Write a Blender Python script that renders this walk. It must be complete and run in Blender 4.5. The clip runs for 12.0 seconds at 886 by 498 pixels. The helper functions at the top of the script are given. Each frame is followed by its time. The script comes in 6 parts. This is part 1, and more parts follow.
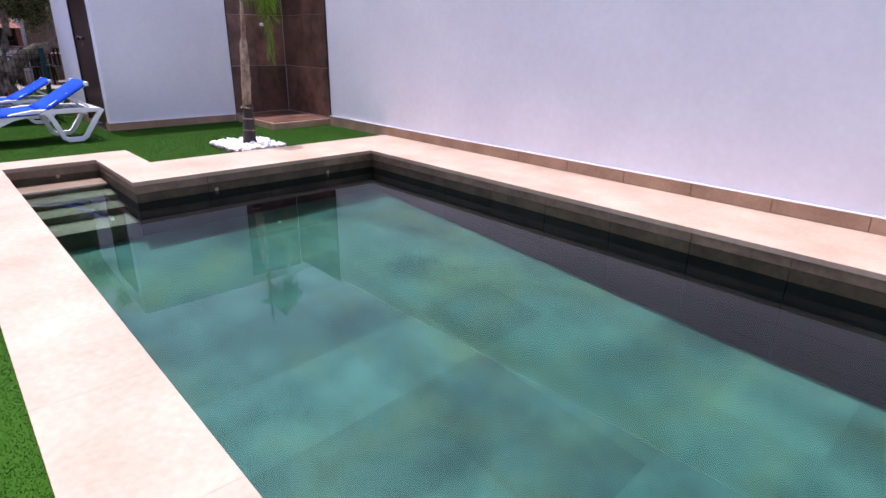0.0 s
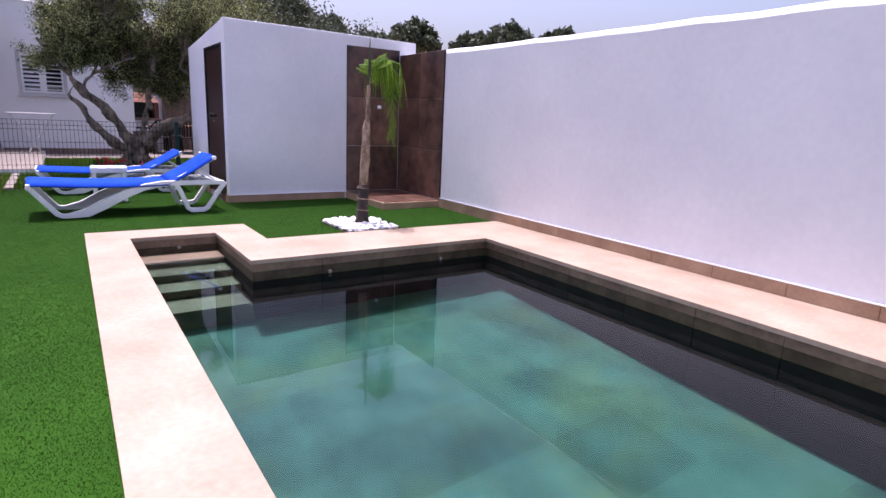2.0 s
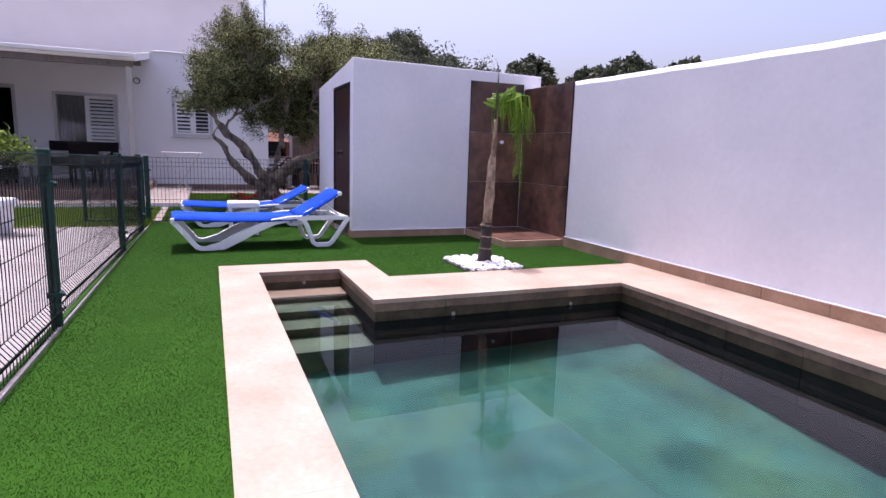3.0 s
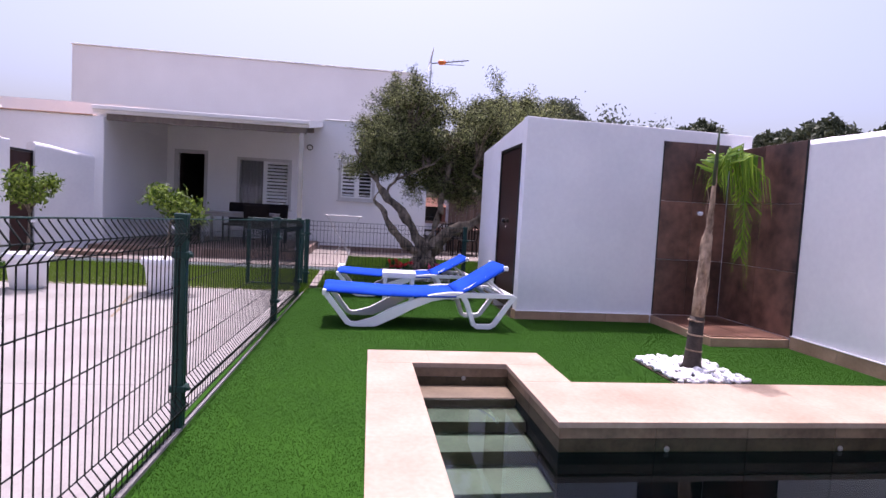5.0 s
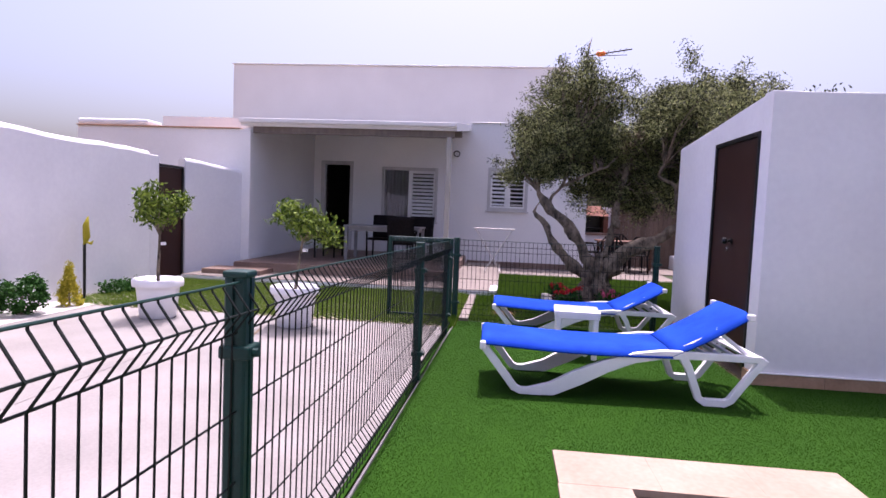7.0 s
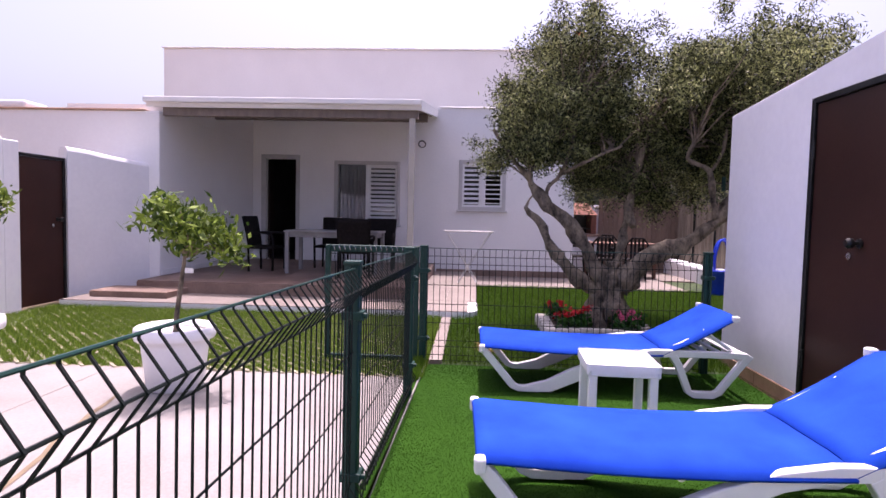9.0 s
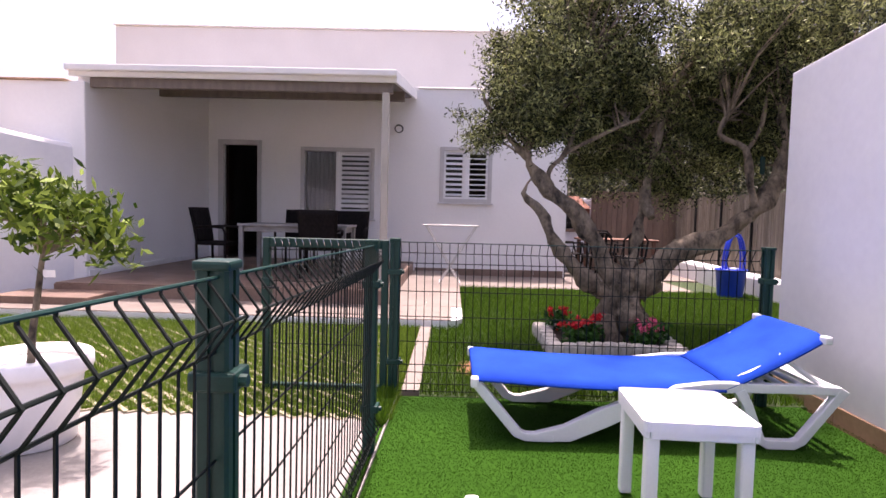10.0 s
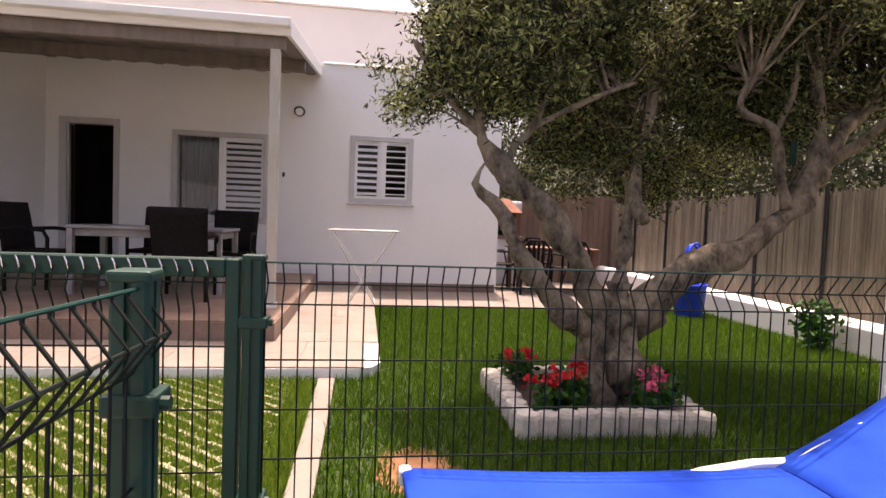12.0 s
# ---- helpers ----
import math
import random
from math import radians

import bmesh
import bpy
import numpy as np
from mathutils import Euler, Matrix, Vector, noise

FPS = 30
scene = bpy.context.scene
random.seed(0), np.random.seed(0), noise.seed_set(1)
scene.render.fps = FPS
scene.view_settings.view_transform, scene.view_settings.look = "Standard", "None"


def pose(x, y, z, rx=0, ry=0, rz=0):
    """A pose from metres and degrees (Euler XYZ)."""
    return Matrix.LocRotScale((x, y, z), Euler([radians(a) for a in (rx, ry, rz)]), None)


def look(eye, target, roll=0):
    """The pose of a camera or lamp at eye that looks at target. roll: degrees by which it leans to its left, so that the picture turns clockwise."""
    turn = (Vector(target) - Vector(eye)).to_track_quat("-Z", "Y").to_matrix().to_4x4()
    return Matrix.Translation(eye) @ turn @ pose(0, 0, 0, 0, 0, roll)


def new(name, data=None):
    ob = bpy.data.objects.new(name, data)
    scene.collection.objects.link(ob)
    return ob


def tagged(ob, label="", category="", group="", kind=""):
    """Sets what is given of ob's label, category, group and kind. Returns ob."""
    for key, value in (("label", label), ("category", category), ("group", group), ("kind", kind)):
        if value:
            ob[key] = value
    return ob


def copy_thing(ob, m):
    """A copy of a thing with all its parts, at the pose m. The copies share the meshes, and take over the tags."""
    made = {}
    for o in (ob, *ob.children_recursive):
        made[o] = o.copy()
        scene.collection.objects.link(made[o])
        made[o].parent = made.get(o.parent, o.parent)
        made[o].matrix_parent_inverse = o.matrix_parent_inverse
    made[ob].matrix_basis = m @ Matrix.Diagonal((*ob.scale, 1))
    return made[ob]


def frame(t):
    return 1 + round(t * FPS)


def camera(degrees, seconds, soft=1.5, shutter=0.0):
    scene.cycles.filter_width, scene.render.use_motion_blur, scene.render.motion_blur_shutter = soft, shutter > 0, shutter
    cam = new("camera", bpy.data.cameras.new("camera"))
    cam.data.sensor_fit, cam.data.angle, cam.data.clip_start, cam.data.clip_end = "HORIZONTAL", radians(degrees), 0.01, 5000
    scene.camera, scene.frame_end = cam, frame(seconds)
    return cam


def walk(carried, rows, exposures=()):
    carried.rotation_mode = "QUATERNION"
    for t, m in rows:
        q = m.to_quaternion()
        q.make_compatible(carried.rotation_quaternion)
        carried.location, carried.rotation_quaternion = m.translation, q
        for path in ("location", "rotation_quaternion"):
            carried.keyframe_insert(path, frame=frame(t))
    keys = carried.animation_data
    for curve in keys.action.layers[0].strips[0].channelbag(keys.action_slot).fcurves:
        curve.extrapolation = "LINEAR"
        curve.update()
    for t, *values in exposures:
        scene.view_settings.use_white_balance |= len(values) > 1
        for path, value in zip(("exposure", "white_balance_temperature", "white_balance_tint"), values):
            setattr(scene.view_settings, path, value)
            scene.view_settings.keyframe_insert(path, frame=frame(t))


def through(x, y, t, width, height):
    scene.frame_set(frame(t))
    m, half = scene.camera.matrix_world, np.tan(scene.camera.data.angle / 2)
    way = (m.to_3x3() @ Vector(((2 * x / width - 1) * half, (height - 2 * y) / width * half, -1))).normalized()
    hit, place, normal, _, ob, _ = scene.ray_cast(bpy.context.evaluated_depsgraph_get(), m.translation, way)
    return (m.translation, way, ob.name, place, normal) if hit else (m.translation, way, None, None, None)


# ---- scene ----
# ---------------------------------------------------------------- camera
cam = camera(75.3, 12.0)
PATH = [
    (0, (6.913, -0.111, 1.147), (5.517, 1.148, 0.465), 0.6),
    (0.5, (6.718, -0.081, 1.198), (5.289, 1.153, 0.54), 0.9),
    (1, (6.825, -0.117, 1.189), (5.306, 1.045, 0.602), 1.4),
    (1.5, (6.612, -0.101, 1.249), (5.073, 1.063, 0.723), 3.2),
    (2, (6.333, -0.132, 1.186), (4.712, 0.955, 0.75), 2.4),
    (2.5, (6.241, -0.123, 1.177), (4.492, 0.776, 0.815), 1.4),
    (3, (5.937, -0.108, 1.164), (4.118, 0.655, 0.834), 1.8),
    (5, (4.832, -0.084, 1.191), (2.856, 0.195, 1.064), 3.1),
    (5.5, (4.581, -0.082, 1.226), (2.582, -0.088, 1.165), 3.4),
    (6, (4.304, -0.13, 1.246), (2.311, -0.287, 1.216), 3.1),
    (6.5, (4.021, -0.21, 1.269), (2.034, -0.434, 1.241), 2.4),
    (7, (3.16, -0.315, 1.288), (1.176, -0.528, 1.16), 2.3),
    (9, (1.056, -0.488, 1.232), (-0.939, -0.589, 1.119), 1.3),
    (9.5, (0.425, -0.462, 1.15), (-1.571, -0.536, 1.043), 1.5),
    (10, (-0.137, -0.53, 1.143), (-2.133, -0.562, 1.024), 1.4),
    (10.5, (-0.567, -0.538, 1.158), (-2.561, -0.534, 1.007), 1.5),
    (11, (-1.07, -0.622, 1.108), (-3.056, -0.493, 0.904), 1.7),
    (11.5, (-1.48, -0.608, 1.077), (-3.458, -0.363, 0.901), 2.1),
    (12, (-1.894, -0.552, 1.11), (-3.873, -0.278, 1.019), 2.1),
]
EXPOSURES = [(0, 0.82, 5900, 30), (3, 0.82, 5900, 34), (7, 0.88, 6050, 36), (9, 1.05, 6300, 38), (9.5, 1.28, 6400, 36), (10, 1.34, 6800, 32), (10.5, 1.42, 7100, 30), (11, 1.48, 7500, 27), (11.5, 1.32, 7600, 20), (12, 1.36, 7800, 26)]
walk(cam, [(t, look(eye, target, roll)) for t, eye, target, roll in PATH], EXPOSURES)

# ---------------------------------------------------------------- sky and sun
SUN_EL = 74.0  # the sun stands high over the house
world = bpy.data.worlds.new("sky")
scene.world = world
world.use_nodes = True
wn = world.node_tree.nodes
sky = wn.new("ShaderNodeTexSky")
sky.sky_type, sky.sun_disc = "NISHITA", False
sky.sun_elevation, sky.sun_rotation = radians(SUN_EL), radians(-90)
sky.air_density, sky.dust_density, sky.ozone_density, sky.altitude = 1.0, 7.0, 1.0, 0
wn["Background"].inputs[1].default_value = 0.135
world.node_tree.links.new(sky.outputs[0], wn["Background"].inputs[0])
sun = new("sun", bpy.data.lights.new("sun", "SUN"))
sun.data.energy, sun.data.angle, sun.data.color = 3.5, radians(1.2), (1.0, 0.95, 0.88)
sun.data.cycles.use_multiple_importance_sampling = False
sun.matrix_world = look((-2.72, 0.12, 9.5), (0, 0, 0))


# ---------------------------------------------------------------- materials
def nodes_of(name):
    m = bpy.data.materials.new(name)
    m.use_nodes = True
    return m, m.node_tree.nodes, m.node_tree.links, m.node_tree.nodes["Principled BSDF"]


def surf(name, dark, light, scale=3.0, rough=0.6, bump=0.1, grain=60.0, metal=0.0, spread=0.0, stretch=(1, 1, 1), island=False, spec=0.5):
    """A surface with large stains and fine grain; spread varies it from piece to piece."""
    m, n, l, b = nodes_of(name)
    pos = n.new("ShaderNodeNewGeometry")
    mp = n.new("ShaderNodeMapping")
    mp.inputs["Scale"].default_value = stretch
    l.new(pos.outputs["Position"], mp.inputs["Vector"])
    big, fine = n.new("ShaderNodeTexNoise"), n.new("ShaderNodeTexNoise")
    for node, s, d in ((big, scale, 4.0), (fine, grain, 3.0)):
        node.inputs["Scale"].default_value, node.inputs["Detail"].default_value = s, d
        l.new(mp.outputs[0], node.inputs["Vector"])
    add = n.new("ShaderNodeMath")
    add.operation = "MULTIPLY_ADD"
    add.inputs[1].default_value = 0.45
    l.new(fine.outputs[0], add.inputs[0])
    l.new(big.outputs[0], add.inputs[2])
    ramp = n.new("ShaderNodeMapRange")
    ramp.inputs["From Min"].default_value, ramp.inputs["From Max"].default_value = 0.45, 1.0
    l.new(add.outputs[0], ramp.inputs["Value"])
    mix = n.new("ShaderNodeMix")
    mix.data_type = "RGBA"
    mix.inputs["A"].default_value, mix.inputs["B"].default_value = (*dark, 1), (*light, 1)
    l.new(ramp.outputs[0], mix.inputs["Factor"])
    out = mix.outputs["Result"]
    if spread:
        hsv = n.new("ShaderNodeHueSaturation")
        mr = n.new("ShaderNodeMapRange")
        mr.inputs["To Min"].default_value, mr.inputs["To Max"].default_value = 1 - spread, 1 + spread
        if island:
            l.new(pos.outputs["Random Per Island"], mr.inputs["Value"])
        else:
            info = n.new("ShaderNodeObjectInfo")
            l.new(info.outputs["Random"], mr.inputs["Value"])
        l.new(mr.outputs[0], hsv.inputs["Value"])
        l.new(out, hsv.inputs["Color"])
        out = hsv.outputs[0]
    l.new(out, b.inputs["Base Color"])
    b.inputs["Roughness"].default_value, b.inputs["Metallic"].default_value = rough, metal
    b.inputs["Specular IOR Level"].default_value = spec
    if bump:
        bp = n.new("ShaderNodeBump")
        bp.inputs["Strength"].default_value, bp.inputs["Distance"].default_value = bump, 0.02
        l.new(add.outputs[0], bp.inputs["Height"])
        l.new(bp.outputs[0], b.inputs["Normal"])
    return m


def leafy(name, dark, light, through=0.35, power=1.0):
    """Leaves that let some light through and differ from one another."""
    m, n, l, b = nodes_of(name)
    geo, mix = n.new("ShaderNodeNewGeometry"), n.new("ShaderNodeMix")
    mix.data_type = "RGBA"
    mix.inputs["A"].default_value, mix.inputs["B"].default_value = (*dark, 1), (*light, 1)
    pw = n.new("ShaderNodeMath")
    pw.operation = "POWER"
    pw.inputs[1].default_value = power
    l.new(geo.outputs["Random Per Island"], pw.inputs[0])
    l.new(pw.outputs[0], mix.inputs["Factor"])
    l.new(mix.outputs["Result"], b.inputs["Base Color"])
    b.inputs["Roughness"].default_value, b.inputs["Specular IOR Level"].default_value = 0.6, 0.2
    t, ms = n.new("ShaderNodeBsdfTranslucent"), n.new("ShaderNodeMixShader")
    l.new(mix.outputs["Result"], t.inputs["Color"])
    ms.inputs[0].default_value = through
    l.new(b.outputs[0], ms.inputs[1])
    l.new(t.outputs[0], ms.inputs[2])
    l.new(ms.outputs[0], n["Material Output"].inputs["Surface"])
    return m


def mottled(name):
    """Natural green stone: teal and olive blotches of hand to arm size."""
    m, n, l, b = nodes_of(name)
    geo, info = n.new("ShaderNodeNewGeometry"), n.new("ShaderNodeObjectInfo")
    vals = []
    for s, d, lo, hi, dist in ((2.6, 4.0, 0.34, 0.68, 0.2), (1.9, 3.0, 0.46, 0.68, 0.2), (1.0, 2.0, 0.35, 0.65, 0.1)):
        t, r = n.new("ShaderNodeTexNoise"), n.new("ShaderNodeMapRange")
        t.noise_dimensions = "4D"
        t.inputs["W"].default_value = s
        t.inputs["Scale"].default_value, t.inputs["Detail"].default_value, t.inputs["Distortion"].default_value = s, d, dist
        r.inputs["From Min"].default_value, r.inputs["From Max"].default_value = lo, hi
        l.new(geo.outputs["Position"], t.inputs["Vector"])
        l.new(t.outputs[0], r.inputs["Value"])
        vals.append(r.outputs[0])
    def mix(a, c, fac):
        x = n.new("ShaderNodeMix")
        x.data_type = "RGBA"
        for slot, v in (("A", a), ("B", c)):
            if isinstance(v, tuple):
                x.inputs[slot].default_value = (*v, 1)
            else:
                l.new(v, x.inputs[slot])
        l.new(fac, x.inputs["Factor"])
        return x.outputs["Result"]
    teal = mix((0.026, 0.070, 0.062), (0.068, 0.142, 0.124), vals[0])
    olive = mix((0.040, 0.074, 0.046), (0.088, 0.142, 0.088), vals[0])
    col = mix(teal, olive, vals[1])
    hsv, mr = n.new("ShaderNodeHueSaturation"), n.new("ShaderNodeMapRange")
    mr.inputs["To Min"].default_value, mr.inputs["To Max"].default_value = 0.80, 1.18
    l.new(info.outputs["Random"], mr.inputs["Value"])
    l.new(mr.outputs[0], hsv.inputs["Value"])
    l.new(col, hsv.inputs["Color"])
    l.new(hsv.outputs[0], b.inputs["Base Color"])
    b.inputs["Roughness"].default_value, b.inputs["Specular IOR Level"].default_value = 0.8, 0.1
    return m


def water_material():
    m, n, l, b = nodes_of("water")
    n.remove(b)
    fr, gl, rf, ms = n.new("ShaderNodeFresnel"), n.new("ShaderNodeBsdfGlossy"), n.new("ShaderNodeBsdfRefraction"), n.new("ShaderNodeMixShader")
    fr.inputs["IOR"].default_value = rf.inputs["IOR"].default_value = 1.33
    gl.inputs["Color"].default_value = (0.80, 0.83, 0.86, 1)
    gl.inputs["Roughness"].default_value, rf.inputs["Roughness"].default_value = 0.0, 0.0
    rf.inputs["Color"].default_value = (0.45, 0.69, 0.65, 1)
    noise_tex, bp, geo = n.new("ShaderNodeTexNoise"), n.new("ShaderNodeBump"), n.new("ShaderNodeNewGeometry")
    noise_tex.inputs["Scale"].default_value, noise_tex.inputs["Detail"].default_value = 2.2, 1.0
    bp.inputs["Strength"].default_value, bp.inputs["Distance"].default_value = 0.016, 0.02
    l.new(geo.outputs["Position"], noise_tex.inputs["Vector"])
    l.new(noise_tex.outputs[0], bp.inputs["Height"])
    for node in (fr, gl, rf):
        l.new(bp.outputs[0], node.inputs["Normal"])
    l.new(fr.outputs[0], ms.inputs[0])
    l.new(rf.outputs[0], ms.inputs[1])
    l.new(gl.outputs[0], ms.inputs[2])
    l.new(ms.outputs[0], n["Material Output"].inputs["Surface"])
    return m


def glass_material():
    m, n, l, b = nodes_of("window_glass")
    b.inputs["Base Color"].default_value = (0.9, 0.95, 0.95, 1)
    b.inputs["Transmission Weight"].default_value, b.inputs["Roughness"].default_value, b.inputs["IOR"].default_value = 1.0, 0.02, 1.45
    return m


PLASTER = surf("white_plaster", (0.70, 0.70, 0.73), (0.80, 0.80, 0.82), 1.2, 0.75, 0.10, 18)
HOUSE_PAINT = surf("house_paint", (0.80, 0.79, 0.79), (0.87, 0.86, 0.86), 0.9, 0.8, 0.06, 25)
WHITE_PAINT = surf("white_paint", (0.74, 0.74, 0.74), (0.82, 0.82, 0.82), 4, 0.45, 0.03, 80)
STONE = surf("limestone_coping", (0.255, 0.175, 0.121), (0.385, 0.302, 0.228), 2.0, 0.6, 0.04, 30, spread=0.02)
SKIRT = surf("stone_skirting", (0.28, 0.17, 0.10), (0.46, 0.30, 0.195), 4, 0.6, 0.06, 40, spread=0.07)
POOL_BAND = surf("waterline_tile", (0.060, 0.038, 0.020), (0.20, 0.135, 0.08), 4, 0.5, 0.05, 30, spread=0.12)
POOL_TILE = mottled("green_stone_tile")
# underwater side walls: their shade is put into this near-black colour
POOL_SIDE = surf("shaded_stone_tile", (0.004, 0.006, 0.008), (0.012, 0.015, 0.017), 2.2, 0.8, 0.05, 14, spread=0.06, spec=0.1)
ALGAE = surf("algae_stained_tile", (0.022, 0.018, 0.009), (0.075, 0.058, 0.032), 5, 0.5, 0.05, 30, spread=0.1, spec=0.2)
GROUT = surf("grout", (0.07, 0.08, 0.065), (0.16, 0.17, 0.14), 6, 0.9, 0.1, 80)
RUST_TILE = surf("rust_brown_tile", (0.022, 0.012, 0.009), (0.20, 0.10, 0.068), 3.2, 0.3, 0.03, 11, spread=0.28)
CONCRETE = surf("pale_concrete", (0.185, 0.172, 0.160), (0.275, 0.26, 0.245), 1.3, 0.85, 0.10, 60)
PAVER = surf("cream_concrete", (0.22, 0.20, 0.13), (0.36, 0.33, 0.23), 5, 0.9, 0.2, 60, spread=0.1)
TURF = surf("artificial_turf_backing", (0.013, 0.052, 0.002), (0.019, 0.070, 0.003), 1.5, 0.9, 0.1, 150, spec=0.1)
TURF_BLADE = leafy("artificial_turf_blade", (0.015, 0.058, 0.002), (0.023, 0.080, 0.003), 0.3)
LAWN = surf("lawn_soil", (0.012, 0.030, 0.004), (0.030, 0.055, 0.008), 1.5, 0.9, 0.5, 60)
LAWN_BLADE = leafy("lawn_blade", (0.026, 0.075, 0.004), (0.105, 0.205, 0.012), 0.25)
PAVER_BLADE = leafy("paver_grass_blade", (0.05, 0.11, 0.010), (0.17, 0.26, 0.028), 0.35)
EARTH = surf("dry_earth", (0.12, 0.085, 0.05), (0.24, 0.19, 0.12), 0.6, 0.95, 0.4, 12)
SOIL = surf("dark_soil", (0.03, 0.02, 0.013), (0.08, 0.055, 0.035), 6, 0.95, 0.6, 50)
RED_EARTH = surf("red_earth", (0.13, 0.06, 0.025), (0.25, 0.12, 0.06), 6, 0.95, 0.4, 40)
FENCE_GREEN = surf("dark_green_powder_coat", (0.0015, 0.024, 0.018), (0.004, 0.042, 0.033), 5, 0.5, 0.02, 90, spec=0.3)
WIRE = surf("green_coated_wire", (0.0012, 0.004, 0.003), (0.003, 0.008, 0.006), 8, 0.55, 0.0, 60, spec=0.2)
PLASTIC = surf("white_plastic", (0.74, 0.74, 0.76), (0.82, 0.82, 0.84), 3, 0.4, 0.03, 70)
BLUE = surf("blue_sling_fabric", (0.003, 0.034, 0.32), (0.010, 0.066, 0.44), 4, 0.85, 0.12, 260, spec=0.1)
DOOR_BROWN = surf("dark_brown_metal", (0.026, 0.009, 0.006), (0.045, 0.017, 0.012), 2, 0.42, 0.03, 60, spec=0.25)
DARK_METAL = surf("dark_metal", (0.02, 0.02, 0.02), (0.05, 0.05, 0.05), 5, 0.35, 0.02, 80, metal=0.8)
STEEL = surf("steel", (0.5, 0.5, 0.5), (0.65, 0.65, 0.65), 5, 0.25, 0.0, 80, metal=1.0)
BARK = surf("olive_bark", (0.014, 0.010, 0.006), (0.33, 0.262, 0.185), 11, 0.9, 1.0, 45, stretch=(1, 1, 0.6))
OLIVE = leafy("olive_leaf", (0.006, 0.010, 0.003), (0.40, 0.44, 0.17), 0.18, 2.2)
FRAME_GREY = surf("grey_white_frame_paint", (0.46, 0.45, 0.45), (0.56, 0.55, 0.55), 6, 0.45, 0.03, 80)
# beige, darkened to hold the porch roof's shade in the colour
POST_PAINT = surf("shaded_beige_post_paint", (0.40, 0.37, 0.32), (0.50, 0.47, 0.42), 3, 0.6, 0.03, 60)
EDGING = surf("weathered_white_concrete", (0.30, 0.28, 0.24), (0.60, 0.57, 0.51), 14, 0.9, 0.3, 60, spread=0.15)
CITRUS = leafy("citrus_leaf", (0.018, 0.046, 0.004), (0.23, 0.32, 0.045), 0.25, 1.5)
PALM_LEAF = leafy("palm_leaf", (0.06, 0.15, 0.012), (0.22, 0.34, 0.03), 0.35)
STEP_STONE = surf("brown_step_stone", (0.085, 0.058, 0.032), (0.18, 0.135, 0.085), 3, 0.5, 0.05, 30)
PALM_BARK = surf("palm_bark", (0.06, 0.032, 0.018), (0.46, 0.34, 0.235), 13, 0.9, 0.7, 45, stretch=(1, 1, 0.6))
PALM_BASE = surf("palm_foot", (0.010, 0.008, 0.006), (0.05, 0.035, 0.025), 14, 0.8, 0.5, 60)
PEBBLE = surf("white_pebble", (0.62, 0.62, 0.63), (0.84, 0.84, 0.85), 8, 0.6, 0.05, 50, spread=0.12, island=True)
TERRACE = surf("terracotta_terrace_tile", (0.14, 0.090, 0.068), (0.26, 0.178, 0.138), 3, 0.5, 0.05, 40, spread=0.14)
PATH_TILE = surf("beige_path_tile", (0.160, 0.130, 0.110), (0.220, 0.184, 0.160), 3, 0.65, 0.06, 40, spread=0.06)
BRICK = surf("red_brick", (0.12, 0.045, 0.028), (0.24, 0.10, 0.065), 9, 0.85, 0.3, 60, spread=0.2)
WICKER = surf("dark_wicker", (0.004, 0.003, 0.003), (0.014, 0.010, 0.010), 30, 0.7, 0.5, 150, spec=0.15)
TABLE_GREY = surf("grey_table_frame", (0.20, 0.19, 0.19), (0.31, 0.30, 0.30), 6, 0.4, 0.03, 60)
WOOD = surf("reddish_wood", (0.09, 0.036, 0.02), (0.19, 0.085, 0.05), 5, 0.6, 0.1, 40, stretch=(1, 6, 6))
BAMBOO = surf("cane_screen", (0.13, 0.105, 0.075), (0.30, 0.25, 0.19), 6, 0.8, 0.4, 60, stretch=(1, 1, 0.15), spread=0.2, island=True)
SCREEN_BROWN = surf("brown_boards", (0.12, 0.08, 0.055), (0.24, 0.165, 0.12), 4, 0.8, 0.2, 40, stretch=(1, 1, 0.2), spread=0.15)
BUCKET_BLUE = surf("blue_plastic", (0.008, 0.04, 0.52), (0.015, 0.07, 0.66), 4, 0.35, 0.02, 50)
# room walls coloured near black to stand for the shade indoors
ROOM_SHADE = surf("painted_room_shade", (0.05, 0.045, 0.045), (0.09, 0.085, 0.08), 2, 0.8, 0.05, 30)
CURTAIN = surf("grey_curtain", (0.12, 0.11, 0.125), (0.24, 0.225, 0.245), 8, 0.85, 0.1, 120, stretch=(1, 8, 0.3))
ROOF_SHEET = surf("brown_roof_sheet", (0.13, 0.105, 0.09), (0.22, 0.18, 0.155), 3, 0.6, 0.05, 40, stretch=(0.3, 4, 1))
ROOF_TILE = surf("clay_roof_tile", (0.22, 0.13, 0.09), (0.42, 0.29, 0.21), 5, 0.8, 0.2, 30, spread=0.25)
FLOWER_RED = leafy("red_petal", (0.50, 0.015, 0.02), (0.75, 0.05, 0.06), 0.2)
FLOWER_PINK = leafy("pink_petal", (0.62, 0.06, 0.16), (0.80, 0.20, 0.32), 0.2)
BUSH = leafy("box_leaf", (0.008, 0.045, 0.006), (0.035, 0.125, 0.015), 0.15)
GOLD = leafy("golden_conifer_leaf", (0.28, 0.26, 0.02), (0.60, 0.52, 0.05), 0.3)
PINE = leafy("pine_needles", (0.035, 0.045, 0.025), (0.10, 0.12, 0.07), 0.15)
GRAVEL = surf("pale_gravel", (0.40, 0.38, 0.35), (0.72, 0.70, 0.66), 40, 0.9, 0.9, 120)
